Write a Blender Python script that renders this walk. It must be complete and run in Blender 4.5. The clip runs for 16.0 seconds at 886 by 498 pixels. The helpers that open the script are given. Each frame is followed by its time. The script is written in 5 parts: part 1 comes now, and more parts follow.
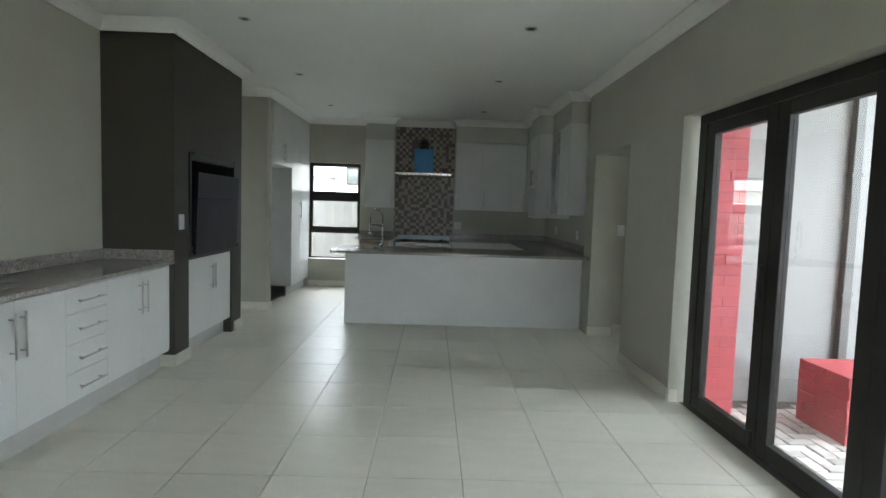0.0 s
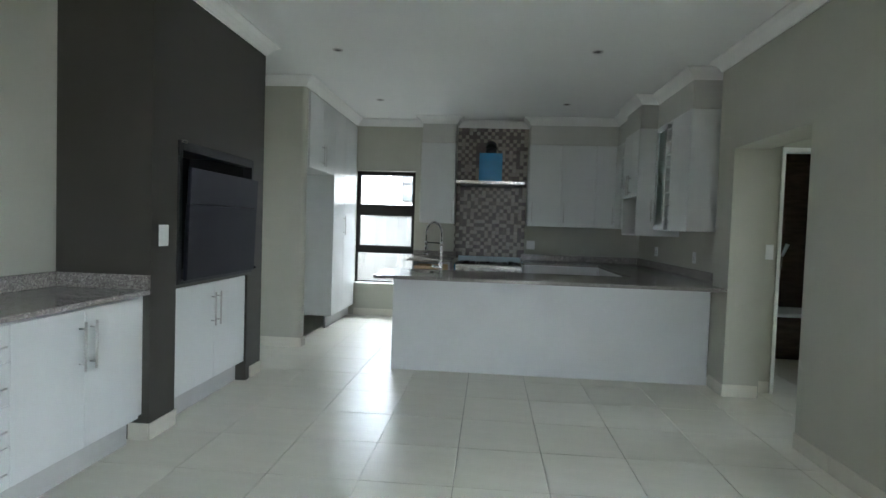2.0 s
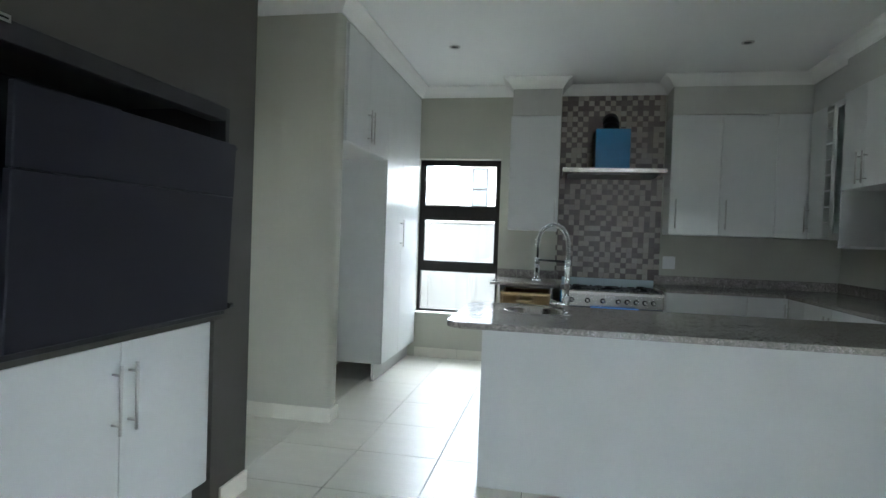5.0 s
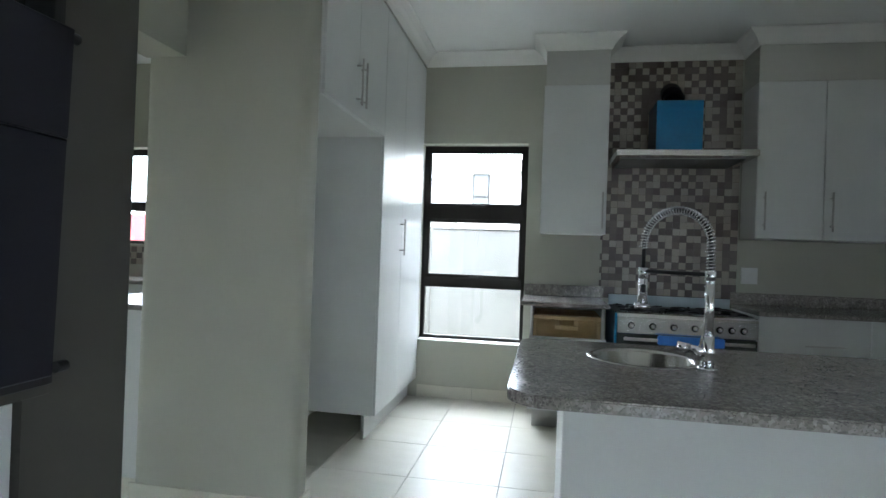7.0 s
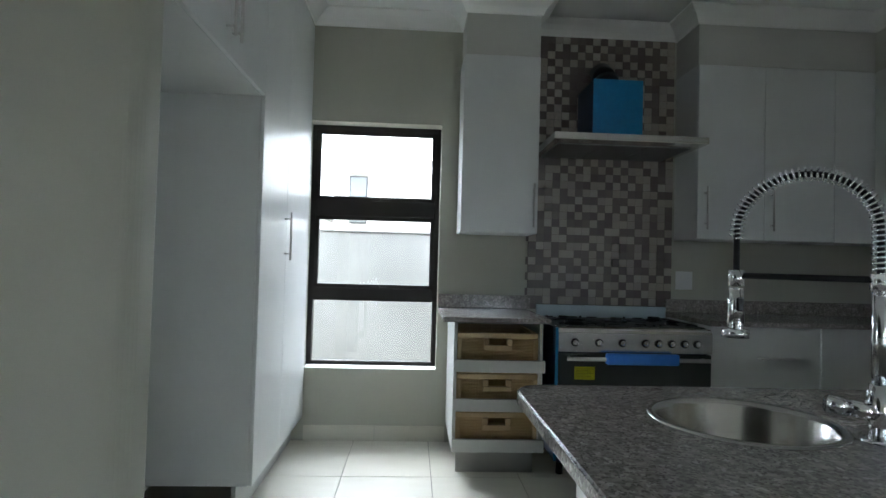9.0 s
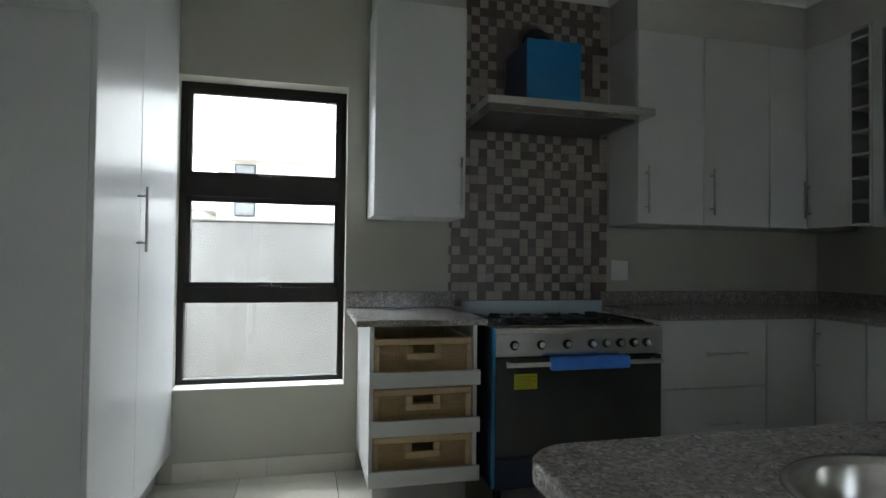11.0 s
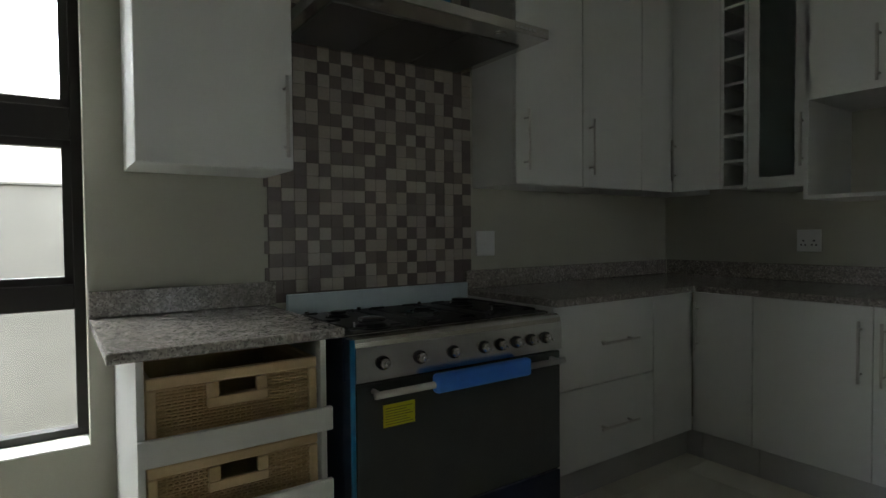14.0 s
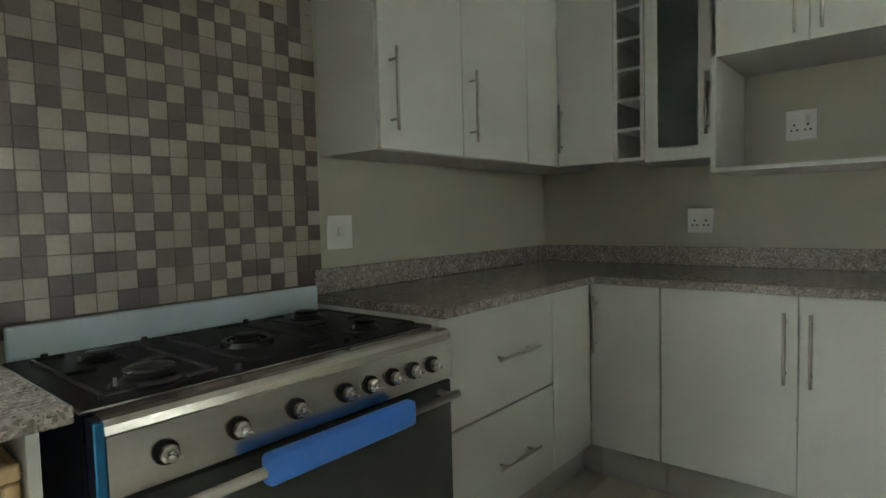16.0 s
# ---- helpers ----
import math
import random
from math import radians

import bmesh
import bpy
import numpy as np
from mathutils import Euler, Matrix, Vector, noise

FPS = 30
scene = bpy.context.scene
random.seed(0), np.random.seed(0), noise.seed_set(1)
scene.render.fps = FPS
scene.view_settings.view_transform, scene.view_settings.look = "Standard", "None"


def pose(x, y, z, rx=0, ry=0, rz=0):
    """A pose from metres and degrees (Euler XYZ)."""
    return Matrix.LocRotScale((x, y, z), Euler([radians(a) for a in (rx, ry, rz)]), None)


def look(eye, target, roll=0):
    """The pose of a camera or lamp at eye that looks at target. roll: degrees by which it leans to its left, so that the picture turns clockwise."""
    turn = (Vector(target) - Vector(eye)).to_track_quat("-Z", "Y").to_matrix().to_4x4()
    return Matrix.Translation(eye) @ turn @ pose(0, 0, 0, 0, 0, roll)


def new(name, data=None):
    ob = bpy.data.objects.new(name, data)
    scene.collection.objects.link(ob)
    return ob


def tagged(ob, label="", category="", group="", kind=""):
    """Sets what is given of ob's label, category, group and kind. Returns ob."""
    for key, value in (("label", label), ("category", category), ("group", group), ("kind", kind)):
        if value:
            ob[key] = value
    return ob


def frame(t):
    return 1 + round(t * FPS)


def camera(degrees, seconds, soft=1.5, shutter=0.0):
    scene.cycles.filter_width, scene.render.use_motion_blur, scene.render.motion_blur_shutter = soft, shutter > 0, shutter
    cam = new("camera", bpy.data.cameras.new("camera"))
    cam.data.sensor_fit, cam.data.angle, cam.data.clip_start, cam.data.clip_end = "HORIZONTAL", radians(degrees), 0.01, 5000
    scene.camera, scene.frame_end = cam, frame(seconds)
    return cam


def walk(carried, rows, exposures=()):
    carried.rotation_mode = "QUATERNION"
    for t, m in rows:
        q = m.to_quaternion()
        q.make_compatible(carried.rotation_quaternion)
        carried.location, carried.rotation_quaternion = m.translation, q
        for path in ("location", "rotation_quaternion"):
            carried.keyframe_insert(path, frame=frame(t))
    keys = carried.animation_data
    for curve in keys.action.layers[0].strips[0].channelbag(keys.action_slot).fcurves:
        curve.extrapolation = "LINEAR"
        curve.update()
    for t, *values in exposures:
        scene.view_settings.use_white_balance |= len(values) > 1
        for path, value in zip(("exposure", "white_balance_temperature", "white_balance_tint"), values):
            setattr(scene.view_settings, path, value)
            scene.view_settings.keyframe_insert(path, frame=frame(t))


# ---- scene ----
cam = camera(76.3, 16.0)
PATH = [
    (0, (0.321, -1.288, 1.39), (0.361, 0.706, 1.244), 1.8),
    (0.5, (0.294, -0.883, 1.364), (0.289, 1.113, 1.243), 1.8),
    (1, (0.258, -0.496, 1.346), (0.212, 1.501, 1.242), 1.9),
    (1.5, (0.232, -0.122, 1.335), (0.134, 1.873, 1.245), 1.9),
    (2, (0.163, 0.246, 1.309), (0.002, 2.238, 1.231), 1.9),
    (2.5, (0.079, 0.607, 1.287), (-0.127, 2.595, 1.217), 2.0),
    (3, (0.001, 0.995, 1.285), (-0.262, 2.976, 1.218), 2.1),
    (3.5, (-0.071, 1.367, 1.297), (-0.391, 3.34, 1.229), 2.1),
    (4, (-0.16, 1.744, 1.296), (-0.513, 3.711, 1.233), 2.1),
    (6.5, (-0.644, 3.419, 1.201), (-1.041, 5.379, 1.198), 2.0),
    (7, (-0.749, 3.7, 1.199), (-1.107, 5.668, 1.207), 2.0),
    (7.5, (-0.858, 3.966, 1.178), (-1.119, 5.949, 1.203), 2.0),
    (8, (-0.957, 4.175, 1.169), (-1.091, 6.17, 1.21), 1.9),
    (10.5, (-1.117, 4.989, 1.154), (-0.731, 6.951, 1.208), 0.9),
    (11, (-1.119, 5.14, 1.137), (-0.647, 7.083, 1.181), 0.7),
    (11.5, (-1.15, 5.311, 1.145), (-0.558, 7.221, 1.186), 0.5),
    (12, (-1.155, 5.455, 1.137), (-0.44, 7.322, 1.165), 0.3),
    (12.5, (-1.122, 5.625, 1.142), (-0.302, 7.449, 1.144), 0.2),
    (13, (-1.081, 5.783, 1.145), (-0.155, 7.556, 1.132), -0.1),
    (13.5, (-1.042, 5.951, 1.136), (-0.008, 7.663, 1.104), -0.3),
    (14, (-0.998, 6.088, 1.147), (0.141, 7.731, 1.091), -0.5),
    (14.5, (-0.912, 6.237, 1.149), (0.339, 7.795, 1.074), -0.8),
    (15, (-0.816, 6.396, 1.158), (0.531, 7.872, 1.067), -0.9),
    (15.5, (-0.706, 6.513, 1.143), (0.725, 7.907, 1.045), -1.2),
    (16, (-0.584, 6.624, 1.142), (0.941, 7.913, 1.027), -1.5),
]
EXPO = [(0, 0.56, 5950, 7), (1.5, 0.92, 5750, 7), (4.2, 1.15, 5620, 7), (6.5, 1.03, 5600, 7), (8, 0.78, 5600, 7), (10.5, 0.50, 5850, 9), (12, 0.08, 6000, 9),
        (13, -0.08, 6150, 8), (14, 0.2, 6400, 7), (15, 1.02, 6700, 3), (16, 1.70, 6700, 3)]
walk(cam, [(t, look(eye, target, roll)) for t, eye, target, roll in PATH], EXPO)
# ---- world, sun, exposure ----
world = bpy.data.worlds.new("overcast_sky")
scene.world = world
world.use_nodes = True
wn, wl = world.node_tree.nodes, world.node_tree.links
sky = wn.new("ShaderNodeTexSky")
sky.sky_type, sky.sun_disc = "NISHITA", False
sky.sun_elevation, sky.sun_rotation = radians(50), radians(340)
sky.air_density, sky.dust_density = 1.0, 3.0
haze = wn.new("ShaderNodeMix")
haze.data_type = "RGBA"
haze.inputs["Factor"].default_value = 0.75
haze.inputs["B"].default_value = (84.0, 87.0, 89.0, 1)
wl.new(sky.outputs["Color"], haze.inputs["A"])
wl.new(haze.outputs["Result"], wn["Background"].inputs["Color"])
wn["Background"].inputs["Strength"].default_value = 0.15

sun_data = bpy.data.lights.new("sun", "SUN")
sun_data.energy, sun_data.angle, sun_data.color = 3.2, radians(45), (1.0, 0.97, 0.93)
sun_ob = new("sun", sun_data)
sun_ob.matrix_world = pose(0, 0, 20, -40, 0, 20)


# ---- materials ----


def node_mat(name):
    m = bpy.data.materials.new(name)
    m.use_nodes = True
    t = m.node_tree
    return m, t.nodes, t.links, t.nodes["Principled BSDF"]


def surf(name, c1, c2, scale=6.0, rough=0.5, bump=0.0, bscale=120.0, metal=0.0, rvar=0.06, stretch=(1, 1, 1), spec=0.5, piece=0.0):
    """Two-scale mottled surface: c1 to c2 by large and fine noise, with fine relief."""
    m, n, l, p = node_mat(name)
    tc = n.new("ShaderNodeTexCoord")
    mp = n.new("ShaderNodeMapping")
    mp.inputs["Scale"].default_value = stretch
    l.new(tc.outputs["Object"], mp.inputs["Vector"])
    big, fine = n.new("ShaderNodeTexNoise"), n.new("ShaderNodeTexNoise")
    big.inputs["Scale"].default_value, big.inputs["Detail"].default_value = scale, 4
    fine.inputs["Scale"].default_value, fine.inputs["Detail"].default_value = bscale, 3
    for q in (big, fine):
        l.new(mp.outputs["Vector"], q.inputs["Vector"])
    add = n.new("ShaderNodeMath")
    add.operation = "MULTIPLY_ADD"
    l.new(fine.outputs["Fac"], add.inputs[0])
    add.inputs[1].default_value = 0.35
    l.new(big.outputs["Fac"], add.inputs[2])
    ramp = n.new("ShaderNodeMapRange")
    ramp.inputs["From Min"].default_value, ramp.inputs["From Max"].default_value = 0.4, 0.95
    l.new(add.outputs[0], ramp.inputs["Value"])
    mix = n.new("ShaderNodeMix")
    mix.data_type = "RGBA"
    l.new(ramp.outputs["Result"], mix.inputs["Factor"])
    mix.inputs["A"].default_value, mix.inputs["B"].default_value = (*c1, 1), (*c2, 1)
    out = mix.outputs["Result"]
    if piece:
        info, hsv, mr = n.new("ShaderNodeObjectInfo"), n.new("ShaderNodeHueSaturation"), n.new("ShaderNodeMapRange")
        mr.inputs["To Min"].default_value, mr.inputs["To Max"].default_value = 1 - piece, 1 + piece
        l.new(info.outputs["Random"], mr.inputs["Value"])
        l.new(mr.outputs["Result"], hsv.inputs["Value"])
        l.new(out, hsv.inputs["Color"])
        out = hsv.outputs["Color"]
    l.new(out, p.inputs["Base Color"])
    if 0.24 < rough < 0.45:
        rvar = min(rvar, 0.015)
    rr = n.new("ShaderNodeMapRange")
    rr.inputs["To Min"].default_value, rr.inputs["To Max"].default_value = max(0.02, rough - rvar), min(1, rough + rvar)
    l.new(big.outputs["Fac"], rr.inputs["Value"])
    l.new(rr.outputs["Result"], p.inputs["Roughness"])
    p.inputs["Metallic"].default_value = metal
    p.inputs["Specular IOR Level"].default_value = spec
    if bump:
        b = n.new("ShaderNodeBump")
        b.inputs["Strength"].default_value, b.inputs["Distance"].default_value = bump, 0.002
        l.new(fine.outputs["Fac"], b.inputs["Height"])
        l.new(b.outputs["Normal"], p.inputs["Normal"])
    return m


def granite_mat():
    m, n, l, p = node_mat("granite")
    tc = n.new("ShaderNodeTexCoord")
    v1, v2, ns = n.new("ShaderNodeTexVoronoi"), n.new("ShaderNodeTexVoronoi"), n.new("ShaderNodeTexNoise")
    v1.inputs["Scale"].default_value, v2.inputs["Scale"].default_value, ns.inputs["Scale"].default_value = 135, 270, 30
    for q in (v1, v2, ns):
        l.new(tc.outputs["Object"], q.inputs["Vector"])
    sep = n.new("ShaderNodeSeparateColor")
    l.new(v1.outputs["Color"], sep.inputs[0])
    r1 = n.new("ShaderNodeValToRGB")
    r1.color_ramp.interpolation = "CONSTANT"
    cols = [(0.0, (0.20, 0.185, 0.17)), (0.16, (0.26, 0.24, 0.22)), (0.45, (0.31, 0.29, 0.265)), (0.74, (0.36, 0.335, 0.305)), (0.92, (0.43, 0.405, 0.375))]
    els = r1.color_ramp.elements
    while len(els) < len(cols):
        els.new(0.5)
    for e, (pos, c) in zip(els, cols):
        e.position, e.color = pos, (*c, 1)
    l.new(sep.outputs[0], r1.inputs["Fac"])
    sep2 = n.new("ShaderNodeSeparateColor")
    l.new(v2.outputs["Color"], sep2.inputs[0])
    gt = n.new("ShaderNodeMath")
    gt.operation = "GREATER_THAN"
    gt.inputs[1].default_value = 0.86
    l.new(sep2.outputs[1], gt.inputs[0])
    mix = n.new("ShaderNodeMix")
    mix.data_type = "RGBA"
    l.new(gt.outputs[0], mix.inputs["Factor"])
    l.new(r1.outputs["Color"], mix.inputs["A"])
    mix.inputs["B"].default_value = (0.15, 0.135, 0.125, 1)
    hs, mr = n.new("ShaderNodeHueSaturation"), n.new("ShaderNodeMapRange")
    mr.inputs["To Min"].default_value, mr.inputs["To Max"].default_value = 0.62, 1.35
    l.new(ns.outputs["Fac"], mr.inputs["Value"])
    l.new(mr.outputs["Result"], hs.inputs["Value"])
    l.new(mix.outputs["Result"], hs.inputs["Color"])
    l.new(hs.outputs["Color"], p.inputs["Base Color"])
    p.inputs["Roughness"].default_value = 0.16
    return m


def mosaic_mat(name, cols):
    """Stone mosaic tiles of one family, each with a slight cast of its own."""
    m, n, l, p = node_mat(name)
    info, geo, add, fr = n.new("ShaderNodeObjectInfo"), n.new("ShaderNodeNewGeometry"), n.new("ShaderNodeMath"), n.new("ShaderNodeMath")
    l.new(info.outputs["Random"], add.inputs[0])
    l.new(geo.outputs["Random Per Island"], add.inputs[1])
    fr.operation = "FRACT"
    l.new(add.outputs[0], fr.inputs[0])
    r = n.new("ShaderNodeValToRGB")
    r.color_ramp.interpolation = "CONSTANT"
    els = r.color_ramp.elements
    while len(els) < len(cols):
        els.new(0.5)
    for e, (pos, c) in zip(els, cols):
        e.position, e.color = pos, (*c, 1)
    l.new(fr.outputs[0], r.inputs["Fac"])
    tc, ns, hs, mr = n.new("ShaderNodeTexCoord"), n.new("ShaderNodeTexNoise"), n.new("ShaderNodeHueSaturation"), n.new("ShaderNodeMapRange")
    ns.inputs["Scale"].default_value, ns.inputs["Detail"].default_value = 90, 4
    l.new(tc.outputs["Object"], ns.inputs["Vector"])
    mr.inputs["To Min"].default_value, mr.inputs["To Max"].default_value = 0.8, 1.2
    l.new(ns.outputs["Fac"], mr.inputs["Value"])
    l.new(mr.outputs["Result"], hs.inputs["Value"])
    l.new(r.outputs["Color"], hs.inputs["Color"])
    l.new(hs.outputs["Color"], p.inputs["Base Color"])
    p.inputs["Roughness"].default_value = 0.38
    return m


def wicker_mat():
    m, n, l, p = node_mat("wicker")
    tc, w1, ns = n.new("ShaderNodeTexCoord"), n.new("ShaderNodeTexNoise"), n.new("ShaderNodeTexNoise")
    w1.inputs["Scale"].default_value, ns.inputs["Scale"].default_value = 14, 160
    l.new(tc.outputs["Object"], w1.inputs["Vector"])
    l.new(tc.outputs["Object"], ns.inputs["Vector"])
    mx = n.new("ShaderNodeMix")
    mx.data_type = "RGBA"
    mx.inputs["A"].default_value, mx.inputs["B"].default_value = (0.36, 0.23, 0.11, 1), (0.66, 0.48, 0.27, 1)
    ad = n.new("ShaderNodeMath")
    l.new(w1.outputs["Fac"], ad.inputs[0])
    ad.operation = "MULTIPLY_ADD"
    ad.inputs[1].default_value = 0.6
    hf = n.new("ShaderNodeMath")
    hf.operation = "MULTIPLY"
    hf.inputs[1].default_value = 0.4
    l.new(ns.outputs["Fac"], hf.inputs[0])
    l.new(hf.outputs[0], ad.inputs[2])
    l.new(ad.outputs[0], mx.inputs["Factor"])
    l.new(mx.outputs["Result"], p.inputs["Base Color"])
    p.inputs["Roughness"].default_value = 0.6
    return m


def glass_mat(name, color=(1, 1, 1), rough=0.0):
    m, n, l, p = node_mat(name)
    p.inputs["Base Color"].default_value = (*color, 1)
    p.inputs["Transmission Weight"].default_value = 1.0
    p.inputs["Roughness"].default_value = rough
    p.inputs["IOR"].default_value = 1.45
    return m


def flat(name, c, rough=0.5, metal=0.0):
    return surf(name, tuple(v * 0.93 for v in c), tuple(min(1, v * 1.05) for v in c), 9, rough, 0.0, 200, metal)


M_WALL = surf("wall_paint", (0.41, 0.407, 0.335), (0.455, 0.452, 0.378), 2.2, 0.62, 0.25, 260)
M_DARK = surf("charcoal_paint", (0.048, 0.045, 0.035), (0.060, 0.056, 0.045), 2.2, 0.6, 0.25, 260)
M_CEIL = surf("ceiling_paint", (0.84, 0.85, 0.83), (0.88, 0.89, 0.87), 1.5, 0.7, 0.1, 200)
M_CORN = surf("cornice_plaster", (0.80, 0.80, 0.77), (0.85, 0.85, 0.82), 3, 0.6)
M_TILE = surf("floor_tile", (0.66, 0.64, 0.55), (0.74, 0.72, 0.63), 3.0, 0.33, 0.03, 60, rvar=0.02, stretch=(0.7, 3.2, 1), spec=0.38, piece=0.02)
M_GROUT = surf("grout", (0.16, 0.14, 0.11), (0.25, 0.22, 0.18), 12, 0.9)
M_SKIRT = surf("skirting_tile", (0.62, 0.6, 0.51), (0.70, 0.68, 0.59), 4, 0.25, stretch=(1, 1, 1), piece=0.03)
M_WHITE = surf("white_melamine", (0.60, 0.61, 0.595), (0.655, 0.665, 0.65), 3, 0.33, 0.03, 300, rvar=0.012)
M_CARC = surf("cabinet_board", (0.62, 0.63, 0.61), (0.68, 0.69, 0.67), 4, 0.45)
M_BULK = surf("bulkhead_paint", (0.50, 0.50, 0.46), (0.56, 0.56, 0.52), 2.2, 0.6, 0.2, 260)
M_KICK = surf("kick_board", (0.42, 0.42, 0.40), (0.48, 0.48, 0.46), 5, 0.35)
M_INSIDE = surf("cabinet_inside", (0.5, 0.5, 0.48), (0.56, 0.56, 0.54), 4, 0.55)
M_GRAN = granite_mat()
M_MOS = mosaic_mat("mosaic_beige", [(0.0, (0.35, 0.31, 0.255)), (0.3, (0.37, 0.33, 0.275)), (0.6, (0.33, 0.295, 0.255)), (0.8, (0.40, 0.365, 0.315))])
M_MOSD = mosaic_mat("mosaic_brown", [(0.0, (0.122, 0.100, 0.093)), (0.3, (0.142, 0.116, 0.108)), (0.6, (0.108, 0.086, 0.080)), (0.85, (0.165, 0.134, 0.122))])
M_MGROUT = surf("mosaic_grout", (0.10, 0.085, 0.078), (0.135, 0.112, 0.104), 20, 0.85)
M_STEEL = surf("brushed_steel", (0.53, 0.515, 0.49), (0.64, 0.62, 0.59), 5, 0.21, 0.05, 90, 1.0, rvar=0.02, stretch=(0.2, 1, 6))
M_CHROME = surf("chrome", (0.72, 0.72, 0.73), (0.78, 0.78, 0.79), 5, 0.17, metal=1.0, rvar=0.03)
M_HANDLE = surf("handle_steel", (0.5, 0.49, 0.47), (0.58, 0.57, 0.55), 8, 0.32, metal=1.0)
M_ALU = surf("bronze_aluminium", (0.014, 0.0115, 0.010), (0.020, 0.017, 0.015), 6, 0.46, spec=0.3)
M_BLACK = surf("black_enamel", (0.008, 0.008, 0.009), (0.014, 0.014, 0.015), 8, 0.40, 0.2, 60, rvar=0.015, spec=0.22)
M_CAP = surf("dark_cap_enamel", (0.020, 0.020, 0.021), (0.032, 0.032, 0.033), 12, 0.16, rvar=0.02, spec=0.7)
M_IRON = surf("cast_iron", (0.010, 0.010, 0.011), (0.022, 0.022, 0.023), 20, 0.5, 0.3, 220)
# navy film on the cooker; on the hood chimney a dark reflection painted in
M_NAVY = surf("navy_film_and_dark_reflection", (0.014, 0.022, 0.055), (0.022, 0.034, 0.080), 6, 0.4)
M_BRAAI = surf("black_steel", (0.008, 0.008, 0.013), (0.012, 0.012, 0.019), 5, 0.55, spec=0.3)
M_BRFRAME = surf("dark_steel_frame", (0.012, 0.012, 0.013), (0.018, 0.018, 0.019), 5, 0.5, spec=0.35)
M_SOOT = surf("soot", (0.005, 0.005, 0.005), (0.012, 0.011, 0.01), 5, 0.9)
M_BLUE = surf("blue_film", (0.01, 0.16, 0.36), (0.015, 0.22, 0.46), 5, 0.32, 0.1, 40)
M_BLUE2 = surf("blue_foam", (0.055, 0.23, 0.80), (0.075, 0.29, 0.90), 10, 0.5, 0.2, 60)
M_PALEBLUE = surf("pale_blue_film", (0.42, 0.52, 0.57), (0.50, 0.60, 0.64), 6, 0.35)
M_YELLOW = surf("yellow_paper", (0.55, 0.52, 0.01), (0.68, 0.64, 0.02), 10, 0.6)
M_PRINT = flat("printed_line", (0.22, 0.2, 0.02), 0.7)
M_PLASTIC = surf("white_plastic", (0.68, 0.69, 0.68), (0.75, 0.76, 0.75), 8, 0.35)
M_HOLE = flat("socket_hole", (0.02, 0.02, 0.02), 0.6)
M_WICK = wicker_mat()
M_CANE = surf("cane_wood", (0.52, 0.38, 0.21), (0.66, 0.50, 0.30), 10, 0.5, 0.1, 90)
M_GLASS = glass_mat("clear_glass")
M_FROST = glass_mat("frosted_glass", (0.55, 0.68, 0.64), 0.35)
M_OVEN = surf("oven_glass", (0.060, 0.066, 0.064), (0.078, 0.084, 0.080), 4, 0.06, rvar=0.02)
M_RED = surf("red_masonry_paint", (0.31, 0.034, 0.042), (0.40, 0.055, 0.065), 7, 0.55, 0.5, 90, piece=0.08)
M_PAVER = surf("concrete_paver", (0.40, 0.375, 0.34), (0.53, 0.50, 0.46), 9, 0.85, 0.4, 150, piece=0.22)
M_SAND = surf("paver_sand", (0.05, 0.042, 0.035), (0.09, 0.075, 0.06), 14, 0.95)
M_OUT = surf("outside_plaster", (0.26, 0.262, 0.25), (0.31, 0.312, 0.30), 1.6, 0.8, 0.4, 160)
M_YARD = surf("boundary_plaster", (0.12, 0.118, 0.112), (0.185, 0.182, 0.175), 1.7, 0.85, 0.5, 130)
M_HOUSE = surf("house_plaster", (0.52, 0.51, 0.47), (0.58, 0.57, 0.53), 1.0, 0.8)
M_ROOF = surf("roof_tiles", (0.26, 0.25, 0.24), (0.36, 0.35, 0.33), 3, 0.8)
M_GROUND = surf("bare_ground", (0.28, 0.24, 0.18), (0.38, 0.34, 0.27), 3, 0.95, 0.5, 60)
M_BROWN = surf("brown_wall_tile", (0.07, 0.05, 0.04), (0.13, 0.095, 0.075), 5, 0.25, stretch=(1, 1, 5), piece=0.15)
M_FILTER = surf("filter_metal", (0.20, 0.20, 0.195), (0.26, 0.26, 0.25), 6, 0.45, 0.3, 260, 1.0)
M_PIPE = surf("grey_pipe_paint", (0.10, 0.10, 0.095), (0.14, 0.14, 0.13), 4, 0.5)

# ---- building helpers ----


def bx(bm, x0, x1, y0, y1, z0, z1, bev=0.0, seg=1):
    """A box from corner to corner; its edges rounded by bev."""
    r = bmesh.ops.create_cube(bm, size=1)
    vs = r["verts"]
    for v in vs:
        v.co = Vector(((x0 + x1) / 2 + v.co.x * (x1 - x0), (y0 + y1) / 2 + v.co.y * (y1 - y0), (z0 + z1) / 2 + v.co.z * (z1 - z0)))
    if bev:
        es = list({e for v in vs for e in v.link_edges})
        bmesh.ops.bevel(bm, geom=es, offset=bev, segments=seg, affect="EDGES", profile=0.5)


def cyl(bm, p0, p1, r0, r1=None, seg=14, caps=True):
    p0, p1 = Vector(p0), Vector(p1)
    m = Matrix.Translation((p0 + p1) / 2) @ (p1 - p0).to_track_quat("Z", "Y").to_matrix().to_4x4()
    bmesh.ops.create_cone(bm, cap_ends=caps, segments=seg, radius1=r0, radius2=r0 if r1 is None else r1, depth=(p1 - p0).length, matrix=m)


